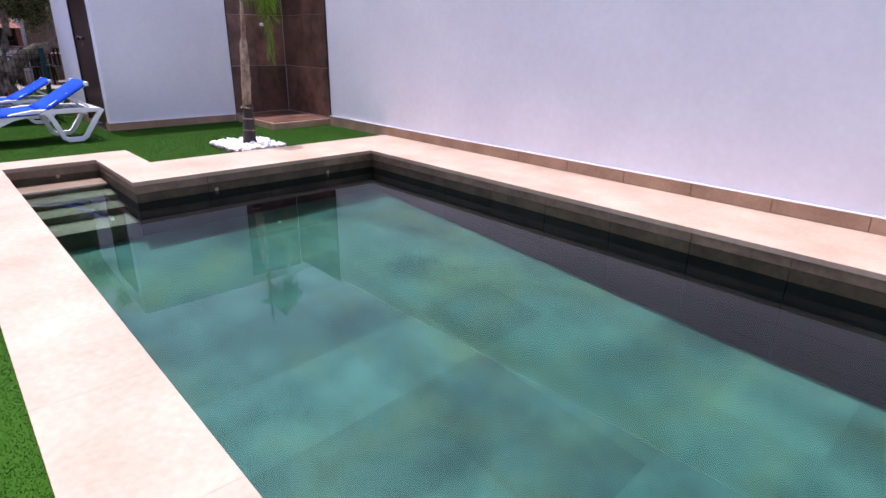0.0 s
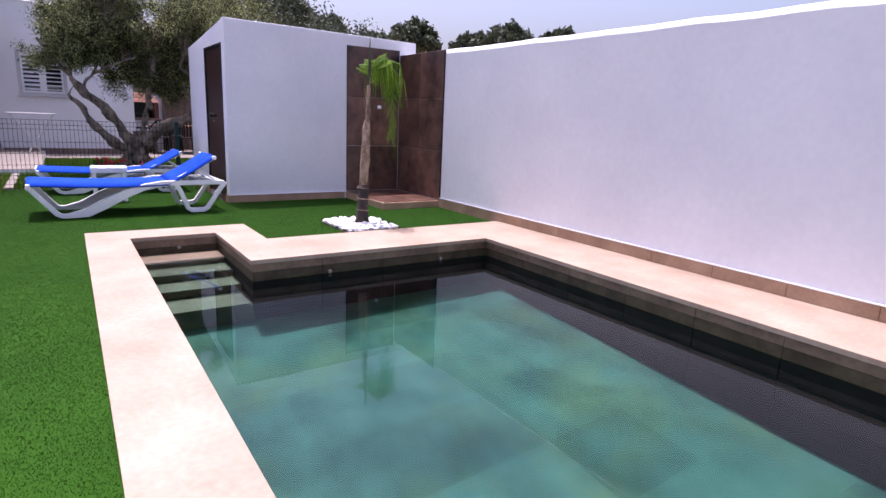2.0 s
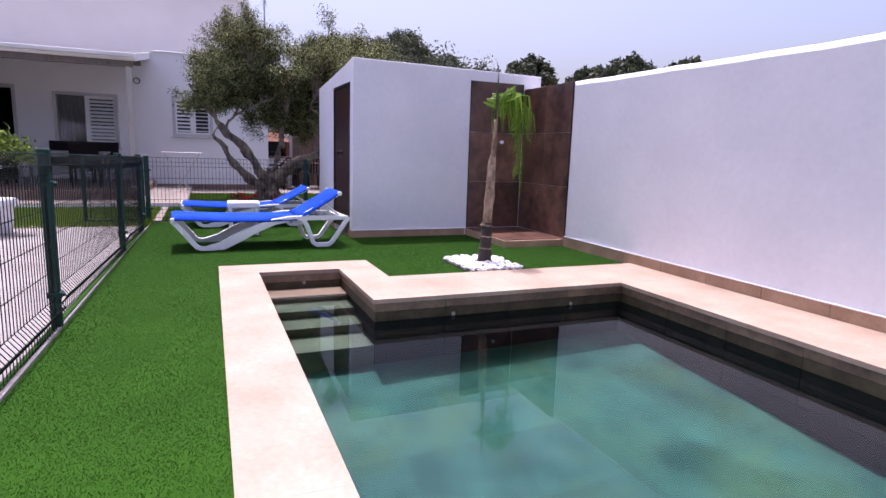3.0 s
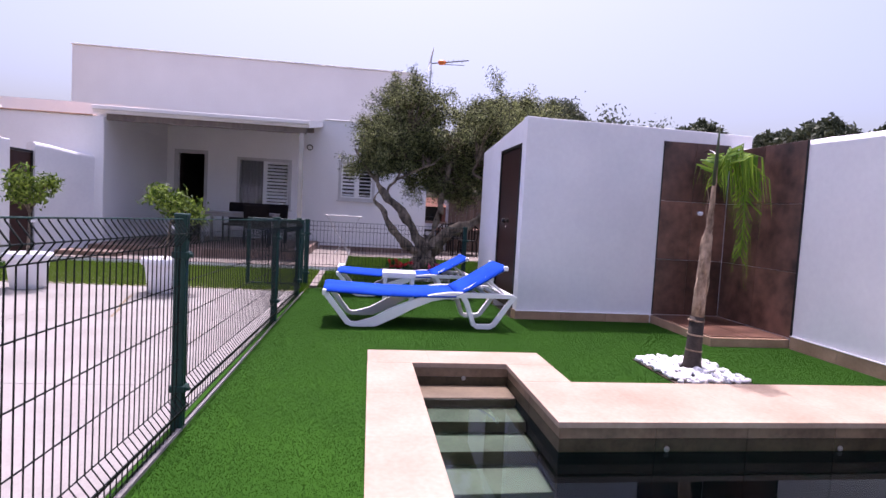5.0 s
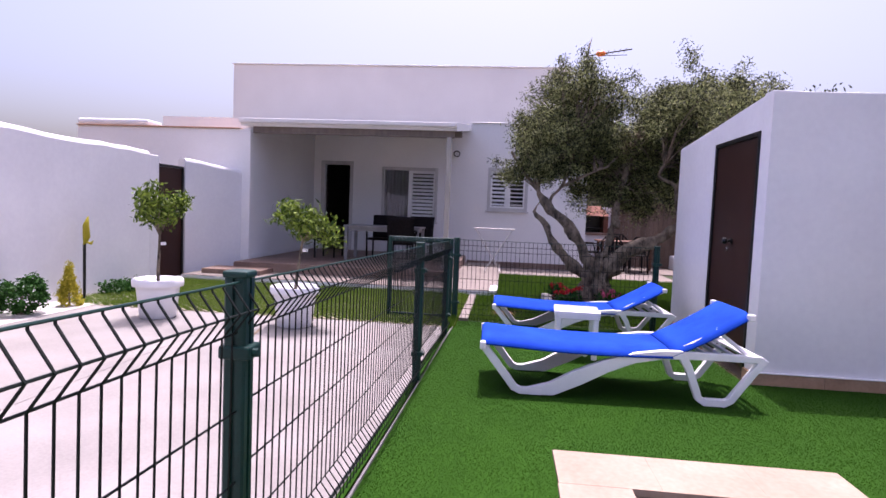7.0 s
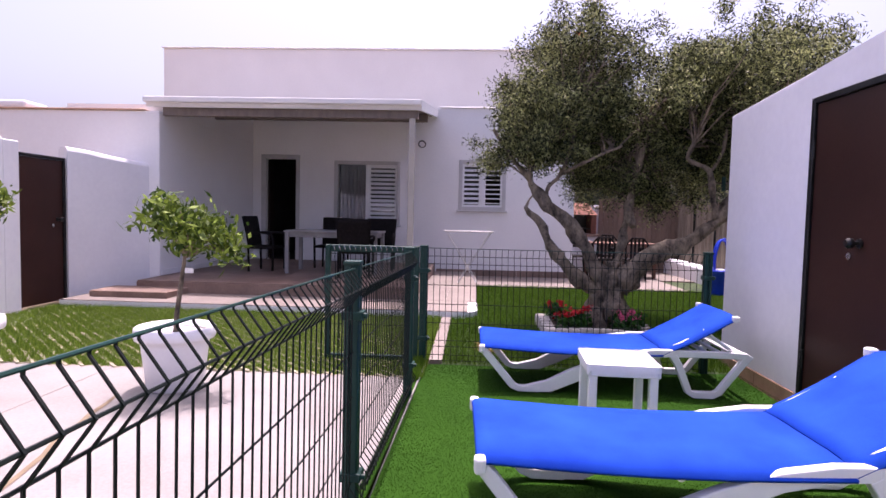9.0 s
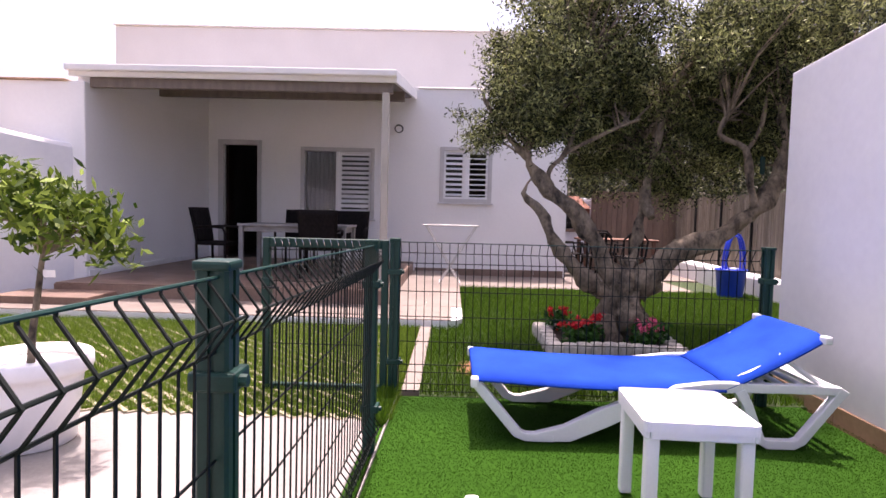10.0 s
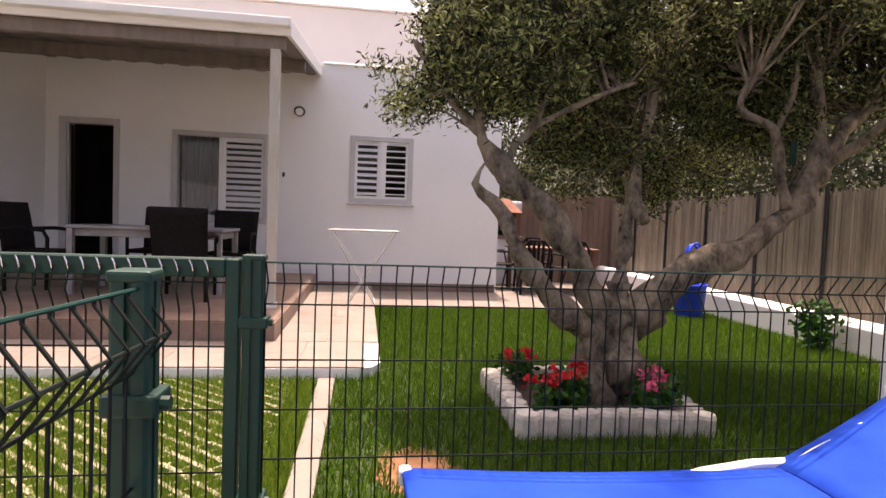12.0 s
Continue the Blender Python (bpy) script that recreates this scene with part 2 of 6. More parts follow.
GREY_GRAVEL = surf("grey_gravel", (0.10, 0.10, 0.10), (0.28, 0.27, 0.26), 40, 0.9, 0.9, 120)
INLET_GREY = surf("weathered_white_plastic", (0.16, 0.15, 0.13), (0.28, 0.27, 0.24), 20, 0.5, 0.03, 70)
ORANGE = surf("orange_plastic", (0.75, 0.16, 0.02), (0.85, 0.24, 0.04), 5, 0.5, 0.0, 50)
WATER = water_material()
GLASS = glass_material()


# ---------------------------------------------------------------- mesh helpers
def finish(name, bm, material, parent=None, label="", smooth=False):
    me = bpy.data.meshes.new(name)
    bmesh.ops.recalc_face_normals(bm, faces=bm.faces)
    bm.to_mesh(me)
    bm.free()
    me.materials.append(material)
    if smooth:
        for p in me.polygons:
            p.use_smooth = True
    ob = new(name, me)
    if parent is not None:
        ob.parent = parent
    if label:
        ob["label"] = label
    return ob


def part(name, bm, material, parent, label="", smooth=False):
    return finish(name, bm, material, parent, label, smooth)


def holder(name, m, label, category, group="", kind=""):
    """An Empty at a thing's base, which carries its parts."""
    ob = new(name)
    ob.empty_display_size = 0.1
    ob.matrix_world = m
    return tagged(ob, label, category, group, kind)


def box(x0, y0, z0, x1, y1, z1, bevel=0.0, bm=None, segments=1):
    own = bmesh.new()
    bmesh.ops.create_cube(own, size=1)
    for v in own.verts:
        v.co = Vector(((x0 + x1) / 2 + v.co.x * (x1 - x0), (y0 + y1) / 2 + v.co.y * (y1 - y0), (z0 + z1) / 2 + v.co.z * (z1 - z0)))
    if bevel:
        bmesh.ops.bevel(own, geom=own.edges[:], offset=bevel, segments=segments, affect="EDGES", profile=0.5)
    if bm is None:
        return own
    return merge(bm, own)


def merge(bm, own):
    me = bpy.data.meshes.new("tmp")
    own.to_mesh(me)
    own.free()
    bm.from_mesh(me)
    bpy.data.meshes.remove(me)
    return bm


def tube(points, radii, n=8, bm=None, cap=True, flat=1.0):
    """A round bar along points, with a radius for each."""
    bm = bm or bmesh.new()
    pts = [Vector(p) for p in points]
    if not isinstance(radii, (list, tuple)):
        radii = [radii] * len(pts)
    rings, side = [], None
    for i, p in enumerate(pts):
        d = (pts[min(i + 1, len(pts) - 1)] - pts[max(i - 1, 0)]).normalized()
        if side is None:
            side = d.cross(Vector((0, 0, 1)))
            if side.length < 0.05:
                side = d.cross(Vector((0, 1, 0)))
        side = (side - d * side.dot(d)).normalized()
        up = d.cross(side)
        rings.append([bm.verts.new(p + radii[i] * (math.cos(2 * math.pi * k / n) * side + flat * math.sin(2 * math.pi * k / n) * up)) for k in range(n)])
    for a, b in zip(rings, rings[1:]):
        for k in range(n):
            bm.faces.new((a[k], a[(k + 1) % n], b[(k + 1) % n], b[k]))
    if cap:
        bm.faces.new(rings[0])
        bm.faces.new(rings[-1][::-1])
    return bm


def lathe(profile, n=24, bm=None, centre=(0, 0)):
    """A turned body from (radius, height) pairs."""
    bm = bm or bmesh.new()
    rings = []
    for r, z in profile:
        rings.append([bm.verts.new((centre[0] + r * math.cos(2 * math.pi * k / n), centre[1] + r * math.sin(2 * math.pi * k / n), z)) for k in range(n)])
    for a, b in zip(rings, rings[1:]):
        for k in range(n):
            bm.faces.new((a[k], a[(k + 1) % n], b[(k + 1) % n], b[k]))
    bm.faces.new(rings[0][::-1])
    bm.faces.new(rings[-1])
    return bm


def extrude_profile(outline, x0, x1, bevel=0.0, bm=None):
    """A closed (y, z) outline given thickness from x0 to x1."""
    own = bmesh.new()
    a = [own.verts.new((x0, y, z)) for y, z in outline]
    b = [own.verts.new((x1, y, z)) for y, z in outline]
    k = len(outline)
    own.faces.new(a)
    own.faces.new(b[::-1])
    for i in range(k):
        own.faces.new((a[i], b[i], b[(i + 1) % k], a[(i + 1) % k]))
    if bevel:
        bmesh.ops.recalc_face_normals(own, faces=own.faces)
        bmesh.ops.bevel(own, geom=own.edges[:], offset=bevel, segments=2, affect="EDGES", profile=0.5, clamp_overlap=True)
    return own if bm is None else merge(bm, own)


def plaster_wall(name, p0, p1, thick, h0, h1, label, material=PLASTER, base=-0.1, round_top=True, wave=0.012):
    """A rendered wall from p0 to p1 (its visible face), with a hand-rounded top. The thickness lies to the left of the way."""
    a, b = Vector((*p0, 0)), Vector((*p1, 0))
    way = (b - a).normalized()
    left = Vector((-way.y, way.x, 0))
    length = (b - a).length
    if thick < 0:
        left, thick = -left, -thick
    n = max(2, int(length / 0.25))
    bm, rings = bmesh.new(), []
    r = min(0.06, thick * 0.4) if round_top else 0.008
    for i in range(n + 1):
        f = i / n
        h = h0 + (h1 - h0) * f + wave * noise.noise(Vector((a.x + f * 3.1 * length, a.y, 2.7)))
        pts = [(0, base), (0, h - r), (r * 0.3, h - r * 0.3), (r, h), (thick - r, h), (thick - r * 0.3, h - r * 0.3), (thick, h - r), (thick, base)]
        rings.append([bm.verts.new(a + way * length * f + left * q + Vector((0, 0, z))) for q, z in pts])
    for s, t in zip(rings, rings[1:]):
        for k in range(7):
            bm.faces.new((s[k], s[k + 1], t[k + 1], t[k]))
    bm.faces.new(rings[0])
    bm.faces.new(rings[-1][::-1])
    return tagged(finish(name, bm, material), label, "wall", kind="structure")


def blades(name, count, areas, h0, h1, width, material, label, seed, lean=0.5, z=0.0, keep=None, category="grass"):
    """Many single blades, one triangle each, over rectangles (x0, y0, x1, y1)."""
    rng = np.random.default_rng(seed)
    size = np.array([(a[2] - a[0]) * (a[3] - a[1]) for a in areas])
    pick = rng.choice(len(areas), count, p=size / size.sum())
    box_ = np.array(areas)[pick]
    u = rng.random((count, 2))
    x, y = box_[:, 0] + u[:, 0] * (box_[:, 2] - box_[:, 0]), box_[:, 1] + u[:, 1] * (box_[:, 3] - box_[:, 1])
    if keep is not None:
        ok = keep(x, y, rng)
        x, y = x[ok], y[ok]
    n = len(x)
    ang, tilt = rng.random(n) * 2 * np.pi, rng.random(n) * 2 * np.pi
    h = h0 + (h1 - h0) * rng.random(n)
    co = np.empty((n, 3, 3))
    dx, dy = np.cos(ang) * width / 2, np.sin(ang) * width / 2
    co[:, 0] = np.stack([x - dx, y - dy, np.full(n, z)], 1)
    co[:, 1] = np.stack([x + dx, y + dy, np.full(n, z)], 1)
    s = lean * h * rng.random(n)
    co[:, 2] = np.stack([x + np.cos(tilt) * s, y + np.sin(tilt) * s, z + h], 1)
    return tagged(triangles(name, co, material), label, category, kind="stuff")


def triangles(name, co, material, parent=None):
    """One mesh of loose triangles from an array (n, 3, 3)."""
    n = len(co)
    me = bpy.data.meshes.new(name)
    me.vertices.add(3 * n)
    me.vertices.foreach_set("co", co.reshape(-1))
    me.loops.add(3 * n)
    me.loops.foreach_set("vertex_index", np.arange(3 * n))
    me.polygons.add(n)
    me.polygons.foreach_set("loop_start", np.arange(0, 3 * n, 3))
    me.update()
    me.validate()
    me.materials.append(material)
    ob = new(name, me)
    ob.parent = parent
    return ob


def leaf_cloud(name, centres, spread, per, length, width, material, parent, seed, droop=0.2):
    """A crown of many small leaves, four-cornered and folded along the middle, in clumps round the given centres."""
    rng = np.random.default_rng(seed)
    c = np.repeat(np.array(centres, float), per, axis=0)
    n = len(c)
    p = c + rng.normal(size=(n, 3)) * np.array(spread)
    d = rng.normal(size=(n, 3))
    d[:, 2] -= droop
    d /= np.linalg.norm(d, axis=1)[:, None]
    s = np.cross(d, rng.normal(size=(n, 3)))
    s /= np.linalg.norm(s, axis=1)[:, None]
    ln = length * (0.6 + 0.8 * rng.random((n, 1)))
    w = width * (0.7 + 0.6 * rng.random((n, 1)))
    verts = np.stack([p - d * ln / 2, p + s * w / 2, p + d * ln / 2, p - s * w / 2], 1).reshape(-1, 3)
    me = bpy.data.meshes.new(name)
    me.vertices.add(4 * n)
    me.vertices.foreach_set("co", verts.reshape(-1))
    me.loops.add(4 * n)
    me.loops.foreach_set("vertex_index", np.arange(4 * n))
    me.polygons.add(n)
    me.polygons.foreach_set("loop_start", np.arange(0, 4 * n, 4))
    me.update()
    me.validate()
    me.materials.append(material)
    ob = new(name, me)
    ob.parent = parent
    return ob


# ---------------------------------------------------------------- ground
# pool: x 0.44 to 9.0, alcove of steps at the far left
PX0, PX1, PX2, PY0, PY1, PYA = 0.405, 1.65, 9.0, 0.332, 3.548, 1.12
NX = 0.86  # outer edge of the wide coping beside the steps
WALL_Y = 4.35


def fence_y(x):
    """The fence runs slightly askew to the pool."""
    return -0.93 - 0.02 * (x + 2)


bm = bmesh.new()
xs, ys = [-400, -0.2, 9.3, 400], [-400, 0.1, 4.0, 400]
grid = [[bm.verts.new((x, y, -0.06)) for y in ys] for x in xs]
for i in range(3):
    for j in range(3):
        if (i, j) != (1, 1):
            bm.faces.new((grid[i][j], grid[i + 1][j], grid[i + 1][j + 1], grid[i][j + 1]))
tagged(finish("ground", bm, EARTH), "dry brown earth round the plots", "ground", kind="structure")


def sheet(name, rects, z, material, label, category, thick=0.03):
    bm = bmesh.new()
    for r in rects:
        box(r[0], r[1], z - thick, r[2], r[3], z, bm=bm)
    return tagged(finish(name, bm, material), label, category, kind="structure")


TURF_AREAS = [(-3.73, -1.12, 9.4, -0.004), (-3.73, 0.0, -0.004, 1.49), (-3.73, 1.49, -1.73, 1.735), (-1.73, 1.49, -0.004, 4.30), (-0.004, 1.485, NX - 0.003, 4.30)]
lawn_mat = holder("artificial_turf", Matrix(), "bright green artificial turf round the pool", "turf", kind="structure")
for xa, ya, xb, yb in ((-3.75, -1.15, 9.4, -0.001), (-3.75, -0.001, -0.001, 1.7), (-1.76, 1.7, -0.001, 4.34), (-0.001, 1.482, NX, 4.34)):
    part("turf_strip", box(xa, ya, -0.052, xb, yb, -0.022), TURF, lawn_mat)
drive = holder("driveway", Matrix(), "pale grey brushed concrete driveway", "driveway", kind="structure")


def along_fence(bm, edge, off):
    """Lays the corners at y = edge along the slanting fence line."""
    for v in bm.verts:
        if abs(v.co.y - edge) < 0.02:
            v.co.y += fence_y(v.co.x) + off - edge
    return bm


for xa, xb in ((-3.30, 0.996), (1.004, 4.096), (4.104, 7.196), (7.204, 9.4)):
    for ya, yb in ((-5.26, -3.304), (-3.296, -1.03)):
        part("driveway_slab", along_fence(box(xa, ya, -0.072, xb, yb, -0.012, 0.003), -1.03, -0.04), CONCRETE, drive)
sheet("lawn", [(-9.3, -0.72, -3.75, 4.15), (-11.0, 3.4, -9.3, 4.15)], -0.02, LAWN, "mown green lawn with thin patches", "lawn")
sheet("paver_bed", [(-5.92, -5.8, -3.30, -0.84)], -0.035, SOIL, "dark soil under the grass pavers", "soil bed", 0.02)
sheet("driveway_bed", [(-3.30, -5.26, 9.4, -1.16)], -0.03, CONCRETE, "concrete base seen in the driveway joints", "driveway", 0.02)
sheet("kerb_strip", [(-5.92, -0.835, -3.80, -0.722)], 0.004, PATH_TILE, "narrow beige stone kerb between lawn and pavers", "kerb", 0.05)
bm = along_fence(along_fence(box(-3.75, -1.03, -0.056, 9.4, -0.95, -0.006), -1.03, -0.04), -0.95, 0.03)
tagged(finish("fence_footing", bm, CONCRETE), "concrete footing strip under the fence", "footing", kind="structure")
sheet("gravel_border", [(-5.2, -5.8, 9.4, -5.25)], -0.004, GRAVEL, "pale gravel border along the white wall", "gravel")
sheet("house_walk", [(-11.06, -0.40, -9.3, 3.4), (-13.2, 1.61, -11.06, 4.15)], -0.002, PATH_TILE, "beige tiled walk along the house", "walk", 0.16)

# ---------------------------------------------------------------- pool
def pool():
    depth = lambda x: -(0.18 + 0.95 + 0.06 * max(0.0, x - 1.65))
    bm = bmesh.new()
    # shell behind the tiles: outer faces of the basin
    def quad(*p):
        bm.faces.new([bm.verts.new(q) for q in p])
    t = 0.012
    x0, x1, y0, y1 = PX1 - t, PX2 + t, PY0 - t, PY1 + t
    quad((x0, y0, depth(x0) - t), (x1, y0, depth(x1) - t), (x1, y1, depth(x1) - t), (x0, y1, depth(x0) - t))
    quad((x0, PYA, -0.03), (x0, y1, -0.03), (x0, y1, depth(x0) - t), (x0, PYA, depth(x0) - t))
    quad((x1, y0, -0.03), (x1, y1, -0.03), (x1, y1, depth(x1) - t), (x1, y0, depth(x1) - t))
    quad((x0, y1, -0.03), (x1, y1, -0.03), (x1, y1, depth(x1) - t), (x0, y1, depth(x0) - t))
    quad((PX0 - t, y0, -0.03), (x1, y0, -0.03), (x1, y0, depth(x1) - t), (x0, y0, depth(x0) - t), (PX0 - t, y0, depth(x0) - t))
    quad((PX0 - t, y0, -0.03), (PX0 - t, PYA + t, -0.03), (PX0 - t, PYA + t, -1.3), (PX0 - t, y0, -1.3))
    quad((PX0 - t, PYA + t, -0.03), (x0, PYA + t, -0.03), (x0, PYA + t, -1.3), (PX0 - t, PYA + t, -1.3))
    shell = tagged(finish("pool_basin", bm, GROUT), "stone-tiled basin of the swimming pool", "pool", kind="structure")
    # steps in the alcove
    steps = holder("pool_steps", Matrix(), "stone steps going down into the pool", "steps", kind="structure")
    for i, (xa, xb, z) in enumerate(((PX0, 0.70, -0.175), (0.70, 1.00, -0.36), (1.00, 1.30, -0.55), (1.30, PX1, -0.74))):
        part("step", box(PX0, PY0 + 0.003, -1.3, xb, PYA - 0.003, z, 0.006), STEP_STONE, steps)
    # water
    bm = bmesh.new()
    outline = [(PX0 + 0.001, PY0 + 0.001), (PX2 - 0.001, PY0 + 0.001), (PX2 - 0.001, PY1 - 0.001), (PX1 + 0.001, PY1 - 0.001), (PX1 + 0.001, PYA - 0.001), (PX0 + 0.001, PYA - 0.001)]
    bm.faces.new([bm.verts.new((x, y, -0.185)) for x, y in outline])
    w = tagged(finish("water", bm, WATER), "still green pool water", "water", kind="structure")
    w.visible_shadow = False
    # inlets
    for x, y, z, axis in ((PX0 + 0.006, 0.76, -0.115, "x"), (PX1 + 0.006, 1.80, -0.168, "x"), (PX1 + 0.006, 2.98, -0.168, "x")):
        inlet = holder("water_inlet", pose(x, y, z, 0, 90, 0), "round white plastic pool inlet", "pool inlet", "pool inlets")
        part("flange", lathe([(0.010, 0), (0.018, 0), (0.018, 0.003), (0.016, 0.006), (0.010, 0.006)], 20), INLET_GREY, inlet)
        part("nozzle", lathe([(0.011, -0.004), (0.011, 0.01), (0.009, 0.012), (0.005, 0.008), (0.005, -0.004)], 16), INLET_GREY, inlet)
    return depth


pool_depth = pool()
lid = holder("skimmer_lid", pose(4.73, -0.355, -0.018), "square white plastic skimmer lid in the turf", "skimmer lid")
part("frame", box(-0.155, -0.155, 0, 0.155, 0.155, 0.022, 0.006), PLASTIC, lid)
part("cover", box(-0.13, -0.13, 0.022, 0.13, 0.13, 0.03, 0.006), PLASTIC, lid)

# ---------------------------------------------------------------- walls of the plot
plaster_wall("wall_pool", (9.6, WALL_Y), (-1.80, WALL_Y), -0.28, 2.06, 2.135, "white rendered wall with a rounded top beside the pool")
plaster_wall("wall_back", (9.6, -6.06), (9.6, WALL_Y + 0.28), -0.25, 2.1, 2.1, "white rendered wall closing the plot")
plaster_wall("wall_drive", (9.6, -5.8), (-5.20, -5.8), 0.26, 2.06, 2.06, "white rendered wall with a rounded top along the driveway", wave=0.03)
plaster_wall("wall_gate_side", (-6.44, -5.95), (-7.375, -5.36), 0.26, 2.06, 1.94, "short white rendered wall between the gate and the house")
# shed: front, side with a doorway, back, flat roof
SX0, SX1, SY0 = -1.74, -4.15, 1.76
plaster_wall("wall_shed_front", (SX0, 4.62), (SX0, SY0 + 0.001), -0.16, 2.33, 2.365, "white rendered front of the pool shed", round_top=False, wave=0.006)
plaster_wall("wall_shed_side_near", (SX0 - 0.16, SY0), (-1.935, SY0), -0.16, 2.36, 2.345, "white rendered shed wall beside its door", round_top=False, wave=0)
plaster_wall("wall_shed_side_far", (-2.925, SY0), (SX1, SY0), -0.16, 2.26, 2.165, "white rendered shed wall behind its door", round_top=False, wave=0.004)
bm = box(-2.925, SY0, 2.075, -1.935, SY0 + 0.16, 2.345)
for v in bm.verts:
    if v.co.z > 2.3 and v.co.x < -2.5:
        v.co.z = 2.26
tagged(finish("wall_shed_lintel", bm, PLASTER), "white rendered lintel over the shed door", "wall", kind="structure")
plaster_wall("wall_shed_back", (SX1, SY0 + 0.002), (SX1, 4.6), -0.16, 2.16, 2.14, "white rendered back of the pool shed", round_top=False, wave=0)
tagged(finish("shed_roof", box(SX1 + 0.02, SY0 + 0.02, 2.08, SX0 - 0.18, 4.6, 2.13), PLASTER), "flat white roof of the shed", "roof", kind="structure")


def metal_door(name, m, w, h, label, handle_x, frame_mat=DARK_METAL):
    """A closed sheet-metal door in its frame: x along the width, y out of the wall."""
    d = holder(name, m, label, "door", kind="structure")
    for x0, x1, z0, z1 in ((-0.04, 0, 0, h + 0.04), (w, w + 0.04, 0, h + 0.04), (0, w, h, h + 0.04)):
        part("door_frame", box(x0, -0.06, z0, x1, 0.012, z1, 0.004), frame_mat, d, "grey metal frame")
    leaf = part("door_leaf", box(0.004, -0.045, 0.01, w - 0.004, -0.005, h - 0.004, 0.004), DOOR_BROWN, d)
    for zz in (0.3, h - 0.3):
        part("hinge", tube([(0.0 if handle_x > w / 2 else w, 0.006, zz - 0.06), (0.0 if handle_x > w / 2 else w, 0.006, zz + 0.06)], 0.012, 8), DARK_METAL, d)
    hd = part("door_handle", lathe([(0.028, 0), (0.028, 0.012), (0.012, 0.016), (0.012, 0.04), (0.03, 0.05), (0.032, 0.07), (0.02, 0.085)], 16), DARK_METAL, d, "dark round knob")
    hd.matrix_local = pose(handle_x, -0.005, 1.10, -90)
    kp = part("lock", lathe([(0.022, 0), (0.022, 0.008), (0.008, 0.01)], 14), STEEL, d, "small steel lock")
    kp.matrix_local = pose(handle_x + 0.09, -0.005, 1.02, -90)
    return d


metal_door("door_shed", pose(-1.96, SY0, 0.03, 0, 0, 180), 0.94, 2.0, "dark brown sheet-metal shed door, closed", 0.44)
metal_door("door_gate", pose(-6.42, -6.0, -0.02), 0.94, 1.88, "dark brown sheet-metal garden gate, closed", 0.10)
# reveal of the gate opening
tagged(finish("gate_jamb", box(-5.44, -6.06, -0.05, -5.20, -5.80, 2.0, 0.01), PLASTER), "white jamb beside the garden gate", "wall", kind="structure")

# skirtings
sk = holder("skirting_pool_wall", Matrix(), "brown stone skirting along the pool wall", "skirting", kind="structure")
for i in range(17):
    x = -0.48 + i * 0.6
    part("skirting_stone", box(x + 0.0015, WALL_Y - 0.022, -0.05, x + 0.5985, WALL_Y + 0.005, 0.105, 0.003), SKIRT, sk)
sk = holder("skirting_shed", Matrix(), "brown stone skirting round the shed", "skirting", kind="structure")
for i in range(3):
    y = SY0 - 0.018 + i * 0.565
    part("skirting_stone", box(SX0, y, -0.05, SX0 + 0.02, y + 0.562, 0.075, 0.003), SKIRT, sk)
for xa, xb in ((SX0, -1.92), (-2.945, -3.5), (-3.503, SX1)):
    part("skirting_stone", box(xb, SY0 - 0.018, -0.05, xa, SY0 + 0.002, 0.075, 0.003), SKIRT, sk)

# painted edge of the render above the skirtings
edge = holder("render_edge", Matrix(), "thin white edge of the wall render above the skirting", "trim", kind="structure")
part("edge_strip", box(-0.475, WALL_Y - 0.030, 0.1052, 9.59, WALL_Y - 0.001, 0.115, 0.002), WHITE_PAINT, edge)
part("edge_strip", box(SX0 + 0.001, SY0 - 0.018, 0.0752, SX0 + 0.028, 3.465, 0.085, 0.002), WHITE_PAINT, edge)

# shower: tiled corner on a low plinth
shower = holder("shower_plinth", Matrix(), "low stone shower plinth in the tiled corner", "plinth", kind="structure")
part("plinth_body", box(SX0, 3.46, -0.05, -0.50, WALL_Y - 0.001, 0.07, 0.004), SKIRT, shower)
for i in range(2):
    for j in range(2):
        part("floor_tile", box(SX0 + 0.03 + i * 0.595, 3.475 + j * 0.43, 0.07, SX0 + 0.62 + i * 0.595, 3.90 + j * 0.43, 0.083, 0.003), RUST_TILE, shower)
tiles = holder("shower_tiles", Matrix(), "large rust-brown tiles in the shower corner", "wall tiles", kind="structure")
zs = [0.085, 0.765, 1.478, 2.195]
for z0, z1 in zip(zs, zs[1:]):
    for y0, y1 in ((3.475, 3.885), (3.885, 4.335)):
        part("wall_tile", box(SX0 - 0.004, y0 + 0.002, z0 + 0.002, SX0 + 0.012, y1 - 0.002, z1 - 0.002, 0.002), RUST_TILE, tiles)
    z1b = min(z1, 2.125)
    for x0, x1 in ((SX0 + 0.013, -1.11), (-1.11, -0.49)):
        part("wall_tile", box(x0 + 0.002, WALL_Y - 0.012, z0 + 0.002, x1 - 0.002, WALL_Y + 0.004, z1b - 0.002, 0.002), RUST_TILE, tiles)
part("trim", box(SX0 - 0.004, 3.466, 0.0, SX0 + 0.014, 3.475, 2.197, 0.002), DARK_METAL, tiles, "dark metal edge trim")
part("trim", box(-0.49, WALL_Y - 0.016, 0.085, -0.475, WALL_Y + 0.004, 2.125, 0.002), DARK_METAL, tiles, "dark metal edge trim")
head = holder("wall_shower", pose(SX0 + 0.012, 3.99, 2.04), "small chrome shower head on the tiled wall", "shower")
part("arm", tube([(0, 0, 0.05), (0.10, 0, 0.06), (0.20, 0, 0.03), (0.23, 0, 0.0)], 0.009, 8), STEEL, head)
